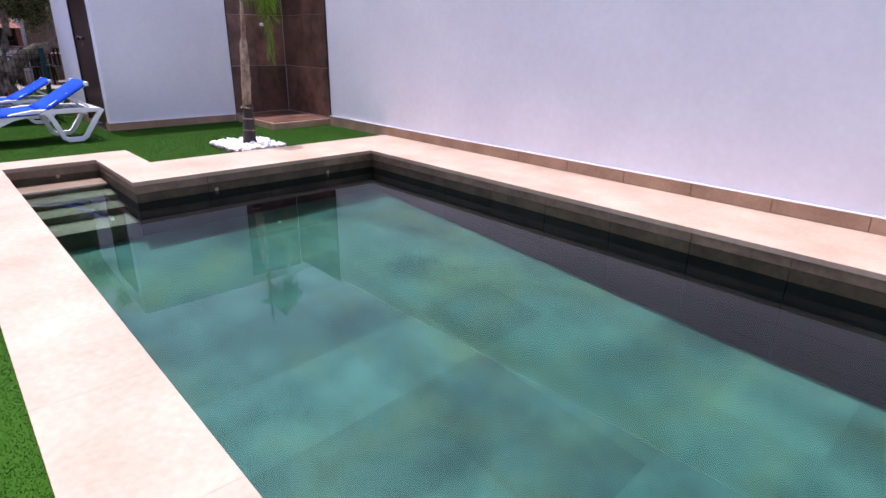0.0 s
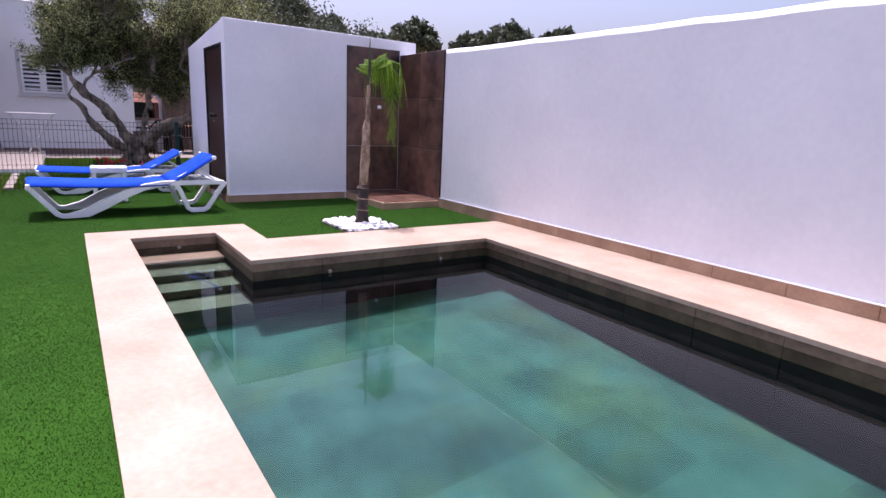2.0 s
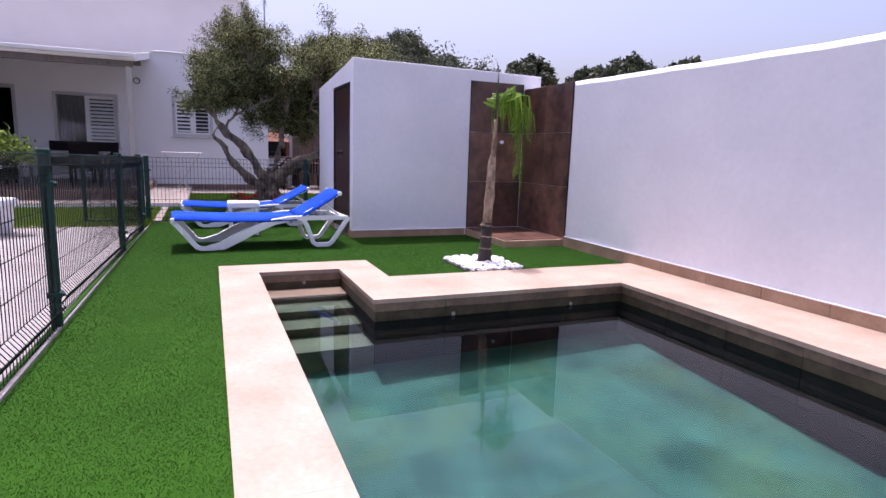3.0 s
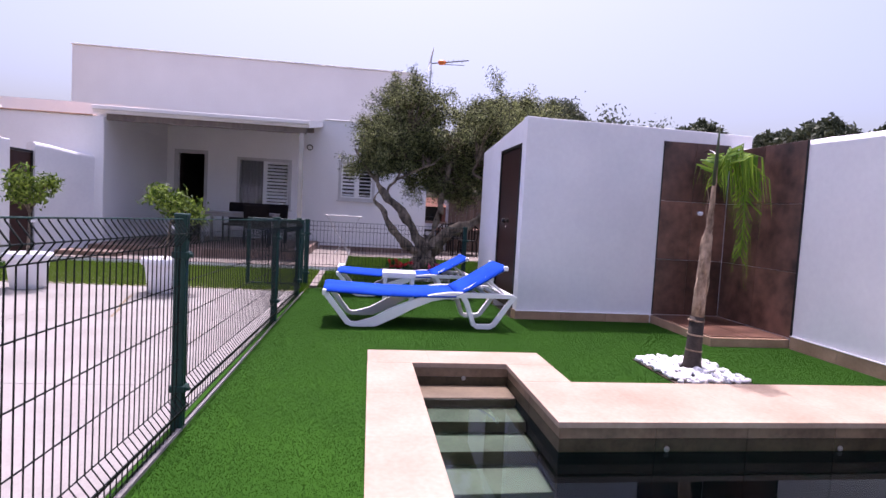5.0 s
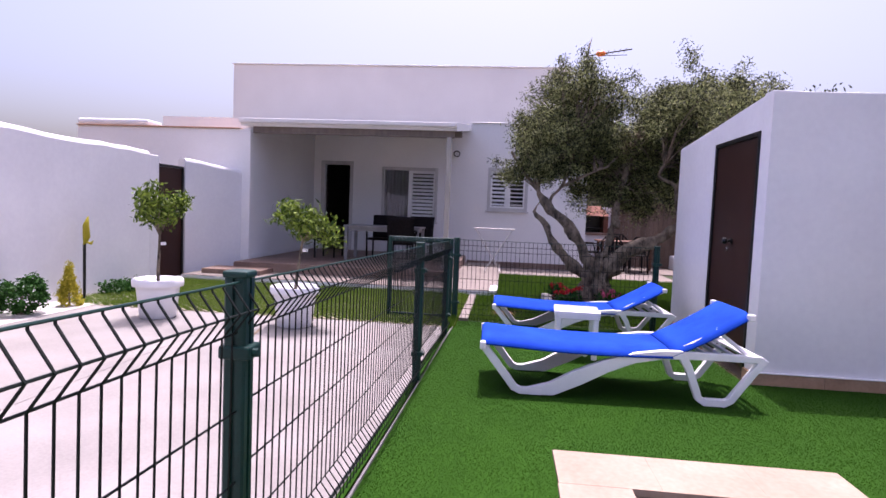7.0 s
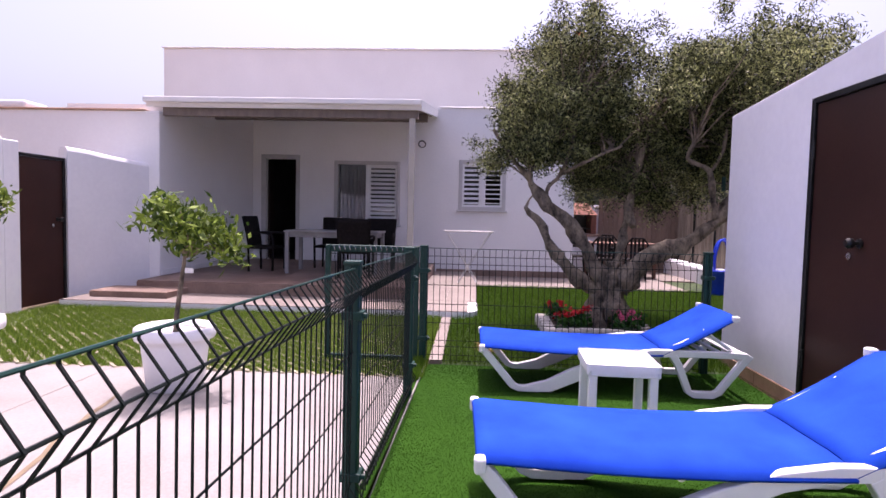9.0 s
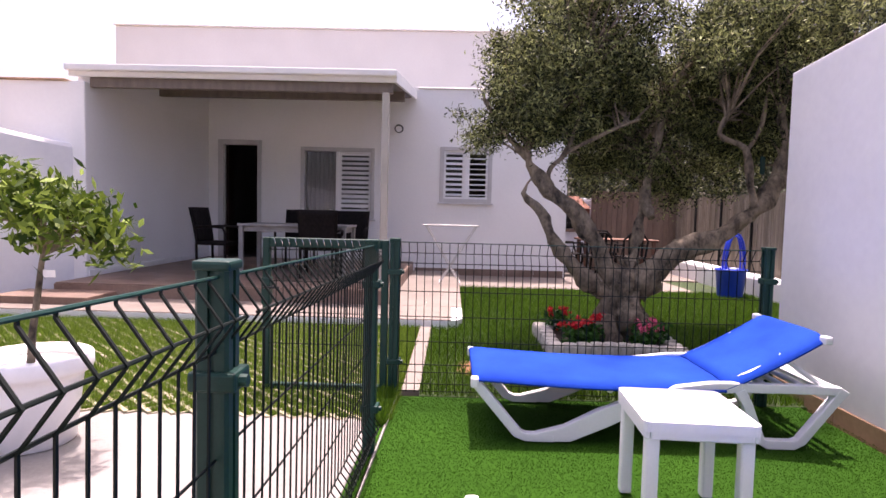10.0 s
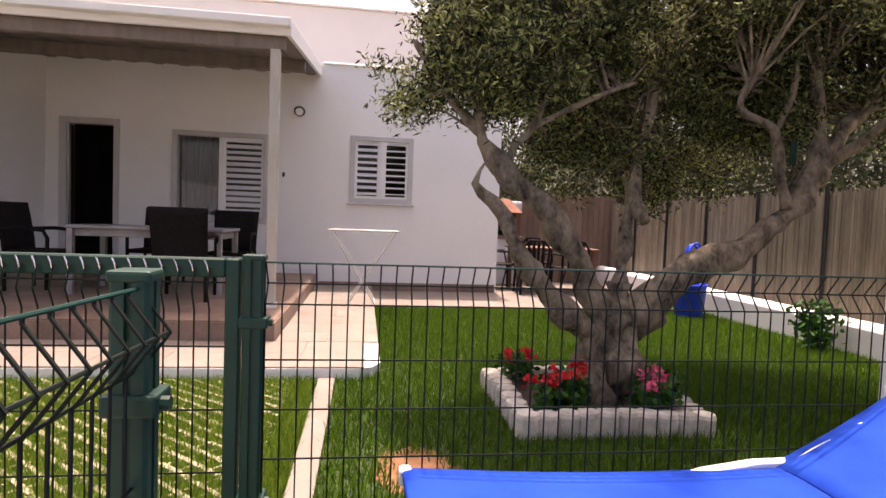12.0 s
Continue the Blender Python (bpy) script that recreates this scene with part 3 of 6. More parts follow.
part("rose", lathe([(0.012, 0.0), (0.02, -0.02), (0.05, -0.035), (0.05, -0.045)], 18), STEEL, head).location = (0.235, 0, 0)
tap = holder("shower_tap", pose(SX0 + 0.012, 3.98, 1.345, 0, 90, 0), "small white shower tap on the tiled wall", "tap")
part("rosette", lathe([(0.03, 0), (0.03, 0.012), (0.02, 0.016)], 16), STEEL, tap)
part("knob", lathe([(0.012, 0.012), (0.026, 0.03), (0.026, 0.055), (0.016, 0.06)], 16), PLASTIC, tap)


# ---------------------------------------------------------------- house
HX = -11.07
TZ = 0.24  # terrace floor


def house():
    h = holder("house", Matrix(), "white single-storey house with flat roof and covered porch", "house", kind="structure")
    th = 0.28
    top = 3.49
    for y0, y1, z0, z1 in ((-9.3, -4.94, -0.1, top), (-4.94, -4.25, 2.40, top), (-4.25, -3.39, -0.1, top), (-3.39, -2.09, -0.1, 1.08), (-3.39, -2.09, 2.31, top), (-2.09, -0.745, -0.1, top),
                           (-0.745, 0.13, -0.1, 1.43), (-0.745, 0.13, 2.37, top), (0.13, 1.61, -0.1, top)):
        part("wall", box(HX - th, y0, z0, HX, y1, z1), HOUSE_PAINT, h)
    part("wall", box(-15.5, 1.33, -0.1, HX - th, 1.61, top), HOUSE_PAINT, h)
    part("parapet_cap", box(HX - th - 0.03, -1.24, top, HX + 0.03, 1.64, top + 0.03, 0.006), WHITE_PAINT, h)
    part("roof", box(-15.5, -9.3, 3.2, HX - th, 1.33, 3.4), CONCRETE, h)
    # side block left of the porch
    bm = box(HX + 0.001, -8.75, -0.1, -7.38, -5.20, 2.71, 0.01)
    part("side_block", bm, HOUSE_PAINT, h)
    part("side_cap", box(HX, -8.75, 2.71, -7.34, -5.42, 2.735, 0.006), ROOF_TILE, h, "thin clay-coloured roof edge")
    part("side_parapet", box(-7.9, -8.78, 2.735, -7.40, -7.3, 2.86, 0.05, segments=3), PLASTER, h)
    # upper block set back
    part("upper_block", box(-22, -9.66, 3.0, -15.6, 1.55, 5.97, 0.03), HOUSE_PAINT, h)
    part("upper_parapet", box(-15.66, -9.68, 5.97, -15.54, 1.57, 6.0, 0.005), HOUSE_PAINT, h)
    # rooms behind the openings, near-black because the indoor shade is in the colour
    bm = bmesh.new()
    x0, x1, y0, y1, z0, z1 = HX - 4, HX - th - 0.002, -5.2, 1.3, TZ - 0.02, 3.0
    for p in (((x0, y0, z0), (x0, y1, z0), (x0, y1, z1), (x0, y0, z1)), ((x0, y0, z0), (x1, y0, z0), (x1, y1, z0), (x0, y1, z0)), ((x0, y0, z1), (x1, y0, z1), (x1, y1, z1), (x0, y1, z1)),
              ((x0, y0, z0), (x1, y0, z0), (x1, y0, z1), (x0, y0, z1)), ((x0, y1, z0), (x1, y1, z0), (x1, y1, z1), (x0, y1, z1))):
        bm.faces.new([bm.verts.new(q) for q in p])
    part("room", bm, ROOM_SHADE, h, "room seen through the openings, its dimness painted on")
    # brick course at the foot of the wall
    for i in range(5):
        y = -1.24 + i * 0.565
        part("foot_tile", box(HX - 0.005, y + 0.002, -0.002, HX + 0.018, y + 0.563, 0.125, 0.003), TERRACE, h, "red-brown foot tile")
    for i in range(8):
        y = -5.19 + i * 0.485
        if not (-5.0 < y + 0.24 < -4.2):
            part("foot_tile", box(HX - 0.005, y + 0.002, TZ, HX + 0.015, y + 0.483, TZ + 0.08, 0.003), WHITE_PAINT, h, "white foot tile")
    for i in range(7):
        x = -7.42 - i * 0.5
        part("foot_tile", box(x - 0.497, -5.205, TZ, x, -5.185, TZ + 0.08, 0.003), WHITE_PAINT, h, "white foot tile")
    return h


house()


def shutter_window(name, y0, y1, z0, z1, label, slid):
    """A window with louvred leaves. slid: left half stands open with a curtain behind it."""
    w = holder(name, pose(HX, 0, 0), label, "window", kind="structure")
    f = 0.055
    for a, b, c, d in ((y0 - f, y0 + 0.02, z0 - f, z1 + f), (y1 - 0.02, y1 + f, z0 - f, z1 + f), (y0 + 0.02, y1 - 0.02, z1 - 0.02, z1 + f), (y0 + 0.02, y1 - 0.02, z0 - f, z0 + 0.02)):
        part("window_frame", box(-0.10, a, c, 0.022, b, d, 0.005), FRAME_GREY, w)
    part("window_sill", box(-0.06, y0 - 0.09, z0 - f - 0.03, 0.06, y1 + 0.09, z0 - f, 0.006), FRAME_GREY, w)
    mid = (y0 + y1) / 2
    part("mullion", box(-0.07, mid - 0.03, z0 + 0.02, 0.01, mid + 0.03, z1 - 0.02, 0.004), WHITE_PAINT, w)
    for k, (a, b) in enumerate(((y0 + 0.02, mid - 0.03), (mid + 0.03, y1 - 0.02))):
        g = part("pane", box(-0.115, a, z0 + 0.02, -0.109, b, z1 - 0.02), GLASS, w)
        g.visible_shadow = False
        if slid and k == 0:
            bm = bmesh.new()
            n = 36
            rows = [[bm.verts.new((-0.17 + 0.02 * math.sin(i * 1.25) + 0.01 * math.sin(i * 0.4), a + (b - a) * i / n, z)) for z in (z0, z1)] for i in range(n + 1)]
            for s, t in zip(rows, rows[1:]):
                bm.faces.new((s[0], t[0], t[1], s[1]))
            part("curtain", bm, CURTAIN, w, "grey hanging curtain", smooth=True)
            continue
        leaf = part("shutter", box(-0.05, a, z0 + 0.02, -0.01, a + 0.04, z1 - 0.02, 0.003), WHITE_PAINT, w, "white louvred shutter")
        part("stile", box(-0.05, b - 0.04, z0 + 0.02, -0.01, b, z1 - 0.02, 0.003), WHITE_PAINT, leaf)
        for c in (z0 + 0.02, z1 - 0.06):
            part("rail", box(-0.05, a + 0.04, c, -0.01, b - 0.04, c + 0.04, 0.003), WHITE_PAINT, leaf)
        n = int((z1 - z0 - 0.12) / 0.085)
        for i in range(n):
            s = part("slat", box(-0.035, a + 0.038, -0.004, 0.035, b - 0.038, 0.004), WHITE_PAINT, leaf)
            s.matrix_local = pose(-0.03, 0, z0 + 0.10 + i * (z1 - z0 - 0.16) / (n - 1), 0, (52 if slid else (44, 22)[k]) - (0 if i % 5 else 10), 0)
    return w


shutter_window("window_1", -3.39, -2.09, 1.08, 2.31, "white porch window, one louvred shutter closed, curtain behind", True)
shutter_window("window_2", -0.745, 0.13, 1.43, 2.37, "white window with two louvred shutters", False)

# house door: open inwards, white frame
d = holder("door_house", pose(HX, 0, 0), "open house door with a white frame", "door", kind="structure")
for a, b, c, e in ((-5.02, -4.92, TZ, 2.47), (-4.27, -4.19, TZ, 2.47), (-4.92, -4.27, 2.38, 2.47)):
    part("door_frame", box(-0.14, a, c, 0.02, b, e, 0.006), FRAME_GREY, d)
leaf = part("door_leaf", box(0, 0, 0, 0.64, 0.045, 2.12, 0.004), DOOR_BROWN, d, "dark wooden door leaf standing open")
leaf.matrix_local = pose(-0.13, -4.92, TZ + 0.01, 0, 0, 188)
part("strip", box(-0.02, -4.915, TZ, 0.01, -4.885, 2.38, 0.003), STEEL, d, "bright metal door edge")

# terrace and path slabs
tr = holder("terrace", Matrix(), "raised terrace with red-brown floor tiles", "terrace", kind="structure")
part("terrace_body", box(HX + 0.001, -5.2, -0.1, -6.77, -1.265, TZ - 0.014), TERRACE, tr)
part("lower_step", box(-6.765, -5.5, -0.1, -6.2, -4.45, 0.16, 0.006), TERRACE, tr)
pth = holder("path_slab", Matrix(), "pale beige raised path in front of the terrace", "path", kind="structure")
bm = bmesh.new()
out = [(-5.92, -5.7), (-5.92, -0.56), (-5.98, -0.46), (-6.10, -0.405), (HX + 0.02, -0.405), (HX + 0.02, -1.262), (-6.772, -1.262), (-6.772, -5.7)]
lo, hi = [bm.verts.new((x, y, -0.08)) for x, y in out], [bm.verts.new((x, y, 0.066)) for x, y in out]
bm.faces.new(hi)
bm.faces.new(lo[::-1])
for i in range(len(out)):
    bm.faces.new((lo[i], lo[(i + 1) % len(out)], hi[(i + 1) % len(out)], hi[i]))
part("path_body", bm, PLASTER, pth, "white-edged slab")

# porch roof: a low lean-to with a white fascia, brown sheet below, beams and one post
pr = holder("porch_roof", Matrix(), "lean-to porch roof with white fascia and brown underside", "porch roof", kind="structure")
def slope(x, dz=0.0):
    return 2.80 + (3.33 - 2.80) * (-7.40 - x) / (-7.40 - HX) + dz
bm = bmesh.new()
n = 44
rows = []
for i in range(n + 1):
    y = -5.36 + (5.36 - 1.31) * i / n
    z = 0.018 * (1 if i % 4 < 2 else -1)
    rows.append([bm.verts.new((x, y, slope(x, z + e))) for x, e in ((-7.44, 0), (HX + 0.003, 0), (HX + 0.003, 0.05), (-7.44, 0.05))])
for a, b in zip(rows, rows[1:]):
    for k in range(4):
        bm.faces.new((a[k], b[k], b[(k + 1) % 4], a[(k + 1) % 4]))
bm.faces.new(rows[0])
bm.faces.new(rows[-1][::-1])
part("roof_sheet", bm, ROOF_SHEET, pr)
bm = bmesh.new()
a = [bm.verts.new((x, y, z)) for y in (-5.36, -5.201) for x, z in ((-7.50, 2.705), (HX + 0.002, 2.705), (HX + 0.002, slope(HX) + 0.02), (-7.50, slope(-7.50) + 0.02))]
for k in range(4):
    bm.faces.new((a[k], a[(k + 1) % 4], a[4 + (k + 1) % 4], a[4 + k]))
bm.faces.new(a[:4])
bm.faces.new(a[4:][::-1])
bmesh.ops.recalc_face_normals(bm, faces=bm.faces)
part("end_wall", bm, HOUSE_PAINT, pr, "white wall wedge under the roof slope")
part("fascia", box(-7.44, -5.42, 2.775, -7.40, -1.27, 2.92, 0.006), WHITE_PAINT, pr, "white front fascia")
part("gutter", box(-7.40, -5.42, 2.835, -7.31, -1.27, 2.915, 0.012, segments=2), WHITE_PAINT, pr, "white gutter")
bm = bmesh.new()
a = [bm.verts.new((x, y, slope(x, e))) for y in (-1.31, -1.27) for x, e in ((-7.44, -0.03), (HX, -0.03), (HX, 0.12), (-7.44, 0.12))]
for k in range(4):
    bm.faces.new((a[k], a[(k + 1) % 4], a[4 + (k + 1) % 4], a[4 + k]))
bm.faces.new(a[:4])
bm.faces.new(a[4:][::-1])
part("side_fascia", bm, WHITE_PAINT, pr, "white side fascia")
part("beam", box(-7.56, -5.2, 2.66, -7.48, -1.33, 2.785, 0.006), ROOF_SHEET, pr)
part("beam", box(-9.3, -5.2, 2.90, -9.22, -1.33, 3.05, 0.006), ROOF_SHEET, pr)
post = holder("porch_post", pose(-7.52, -1.42, TZ), "slender pale beige square porch post", "post")
part("shaft", box(-0.045, -0.045, 0, 0.045, 0.045, 2.43, 0.008), POST_PAINT, post)
part("foot", box(-0.06, -0.06, 0, 0.06, 0.06, 0.05, 0.008), WHITE_PAINT, post)

lamp = holder("wall_lamp", pose(HX, -1.58, 2.75), "small silver floodlight on the house wall", "wall lamp")
part("bracket", box(0, -0.03, -0.02, 0.06, 0.03, 0.03, 0.008), STEEL, lamp)
hd = part("head", lathe([(0.03, -0.02), (0.065, 0.0), (0.085, 0.05), (0.080, 0.06)], 20), DARK_METAL, lamp, "dark metal lamp housing")
hd.matrix_local = pose(0.08, 0, 0.0, 0, 120, 0)
part("lens", lathe([(0.062, 0.0), (0.055, 0.010)], 18), PLASTIC, hd, "white lamp face").location = (0, 0, 0.058)
hook = holder("wall_socket", pose(HX, -1.81, 1.77), "small dark bracket on the house wall", "bracket")
part("plate", box(0, -0.02, -0.03, 0.015, 0.02, 0.03, 0.004), DARK_METAL, hook)
part("arm", tube([(0.01, 0, 0.01), (0.05, 0, 0.0), (0.05, 0, -0.05)], 0.009, 8), DARK_METAL, hook)

# aerial on the upper roof
an = holder("tv_aerial", pose(-15.9, 2.05, 5.95), "rooftop television aerial with an orange element", "aerial")
part("mast", tube([(0, 0, -6.0), (0, 0, 0.75)], 0.03, 8), STEEL, an)
part("boom", tube([(0, 0.0, 0.5), (0, 1.35, 0.72)], 0.02, 6), DARK_METAL, an)
part("boom", tube([(0, 0.3, 0.5), (0, 1.2, 0.54)], 0.012, 6), DARK_METAL, an)
part("dipole", lathe([(0.03, 0), (0.09, 0.05), (0.09, 0.2), (0.03, 0.3)], 12), ORANGE, an).matrix_local = pose(0, 0.25, 0.56, -85)
for i in range(4):
    part("element", tube([(-0.22, 0.6 + i * 0.18, 0.6 + i * 0.03), (0.22, 0.6 + i * 0.18, 0.6 + i * 0.03)], 0.01, 6), DARK_METAL, an)
for s in (1, -1):
    bm = bmesh.new()
    for i in range(6):
        tube([(-0.35, -0.05 + s * 0.02 * i, 0.52 + s * 0.09 * i), (0.35, -0.05 + 0.02 * i, 0.52 + s * 0.09 * i)], 0.009, 5, bm)
    tube([(0, 0, 0.5), (0, 0.07 * 1, 0.52 + s * 0.5)], 0.014, 6, bm)
    part("reflector", bm, STEEL, an)


# ---------------------------------------------------------------- fence
def zig(z, top):
    """Sideways fold of a 3D welded mesh panel at height z."""
    for c in (top - 0.07, 0.12):
        q = abs(z - c)
        if q < 0.062:
            return 0.046 * (1 - q / 0.062)
    return 0.0


def mesh_panel(name, length, z0, z1, label, fold=1.0, parent=None):
    """A welded mesh panel along x: each upright wire folded twice, with cross wires."""
    zs = [z0, 0.058, 0.07, 0.11, 0.12, 0.13, 0.17, 0.182, z1 - 0.15, z1 - 0.132, z1 - 0.12, z1 - 0.08, z1 - 0.07, z1 - 0.06, z1 - 0.02, z1 - 0.008, z1]
    n = int(round(length / 0.052))
    wire = None
    for i in range(n + 1):
        if wire is None:
            o = part("upright_wire", tube([(0, fold * zig(z, z1), z) for z in zs], 0.0028, 5, None, cap=False), WIRE, parent)
            wire = o.data
        else:
            o = new("upright_wire", wire)
            o.parent = parent
        o.location.x = length * i / n
    for z in [z0 + 0.01, 0.058, 0.12, 0.182, z1 - 0.132, z1 - 0.07] + [0.17 + (z1 - 0.32) * k / 4 for k in (1, 2, 3)]:
        part("cross_wire", tube([(-0.005, fold * zig(z, z1) - 0.004, z), (length + 0.005, fold * zig(z, z1) - 0.004, z)], 0.003, 6), WIRE, parent)
    part("cross_wire", tube([(-0.005, 0, z1), (length + 0.005, 0, z1)], 0.0034, 6), FENCE_GREEN, parent)


def fence_post(x, y, h, label="dark green metal fence post with clamps", wide=0.06):
    p = holder("fence_post", pose(x, y, -0.02), label, "fence post", "fence posts")
    a, g, d = wide / 2, 0.006, 0.008
    side = [(-a, -a + 0.006), (-a + 0.006, -a), (-g, -a), (-g, -a + d), (g, -a + d), (g, -a), (a - 0.006, -a)]
    ring = [(x * c - y * s, x * s + y * c) for c, s in ((1, 0), (0, 1), (-1, 0), (0, -1)) for x, y in side]
    bm = bmesh.new()
    lo, hi = [bm.verts.new((x, y, 0)) for x, y in ring], [bm.verts.new((x, y, h - 0.004)) for x, y in ring]
    bm.faces.new(lo[::-1])
    bm.faces.new(hi)
    for i in range(len(ring)):
        bm.faces.new((lo[i], lo[(i + 1) % len(ring)], hi[(i + 1) % len(ring)], hi[i]))
    part("shaft", bm, FENCE_GREEN, p)
    part("cap", box(-wide / 2 - 0.004, -wide / 2 - 0.004, h - 0.005, wide / 2 + 0.004, wide / 2 + 0.004, h + 0.014, 0.006, segments=2), FENCE_GREEN, p)
    for z in (0.22, h - 0.20):
        c = part("clamp", box(-wide / 2 - 0.008, -wide / 2 - 0.01, z - 0.018, wide / 2 + 0.008, wide / 2 + 0.016, z + 0.018, 0.006, segments=2), FENCE_GREEN, p)
        part("bolt", tube([(0.012, wide / 2 + 0.01, z), (0.012, wide / 2 + 0.03, z)], 0.012, 8), FENCE_GREEN, c)
    return p


FZ = 0.975


def fence_h(x):
    return FZ + 0.021 * (x + 3.77)


posts = [7.2, 4.46, 1.72, -1.15, -2.87]
for x in posts:
    fence_post(x, fence_y(x), fence_h(x) + 0.03)
for xa, xb in zip(posts[1:], posts):
    top = fence_h(xa) - 0.005
    f = holder("wire_fence", pose(xa + 0.03, fence_y(xa) + 0.012, 0.0, 0, math.degrees(math.atan(-0.021)), math.degrees(math.atan(-0.02))), "dark green welded mesh fence panel with folded wires", "wire fence", "wire fences")
    mesh_panel("fence", xb - xa - 0.06, -0.01, top, "", 1.0, f)
fence_post(-3.767, -0.89, FZ + 0.02, wide=0.062)
fence_post(-3.767, 1.455, FZ + 0.02)
f = holder("wire_fence", pose(-3.767, -0.855, 0.0, 0, 0, 90), "dark green welded mesh fence panel across the lawn edge", "wire fence", "wire fences")
mesh_panel("fence", 2.28, 0.0, FZ - 0.01, "", 1.0, f)
# gate leaf, standing open at a right angle to the fence
g = holder("garden_gate", pose(-3.767, -0.93, 0.0, 0, 0, -90), "dark green mesh gate standing open over the pavers", "gate")
W, B, T = 0.80, -0.005, 0.975
for x0, x1 in ((0, 0.045), (W - 0.045, W)):
    part("stile", box(x0, -0.0225, B, x1, 0.0225, T, 0.005), FENCE_GREEN, g)
part("rail", box(0.045, -0.0225, B, W - 0.045, 0.0225, B + 0.045, 0.005), FENCE_GREEN, g)
part("rail", box(0.045, -0.0225, T - 0.06, W - 0.045, 0.0225, T, 0.005), FENCE_GREEN, g)
for i in range(1, 16):
    x = 0.045 + (W - 0.09) * i / 16
    part("upright_wire", tube([(x, 0.026, B + 0.02), (x, 0.026, T - 0.16), (x, 0.055, T - 0.10), (x, 0.030, T - 0.03)], 0.0028, 5, None, cap=False), WIRE, g)
for z in (0.3, 0.5, 0.7, 0.9):
    part("cross_wire", tube([(0.04, 0.024, z), (W - 0.04, 0.024, z)], 0.003, 6), WIRE, g)
for i in range(1, 16):
    x = 0.045 + (W - 0.09) * i / 16
    part("wire_tip", tube([(x, 0.030, T - 0.055), (x + 0.006, 0.034, T - 0.025), (x + 0.016, 0.029, T - 0.006)], 0.0026, 6), STEEL, g)
for z in (0.25, 0.9):
    part("hinge", tube([(-0.02, 0, z - 0.04), (-0.02, 0, z + 0.04)], 0.014, 8), FENCE_GREEN, g)
lk = part("lock_box", box(W - 0.05, -0.035, 0.55, W + 0.005, 0.035, 0.72, 0.006), FENCE_GREEN, g)
part("lever", tube([(W - 0.02, 0.035, 0.66), (W - 0.02, 0.06, 0.66), (W - 0.12, 0.06, 0.66)], 0.008, 8), DARK_METAL, lk)


# ---------------------------------------------------------------- loungers and side table
def ribbon(points, widths, x0, x1, bevel=0.006, bm=None):
    """A flat moulded bar along (y, z) points, of varying width, from x0 to x1 thick."""
    pts = [Vector((0, *p)) for p in points]
    a, b = [], []
    for i, p in enumerate(pts):
        d = (pts[min(i + 1, len(pts) - 1)] - pts[max(i - 1, 0)]).normalized()
        nrm = Vector((0, -d.z, d.y))
        w = widths[i] if isinstance(widths, (list, tuple)) else widths
        a.append((p + nrm * w / 2).yz)
        b.append((p - nrm * w / 2).yz)
    return extrude_profile([tuple(q) for q in a] + [tuple(q) for q in b[::-1]], x0, x1, bevel, bm)


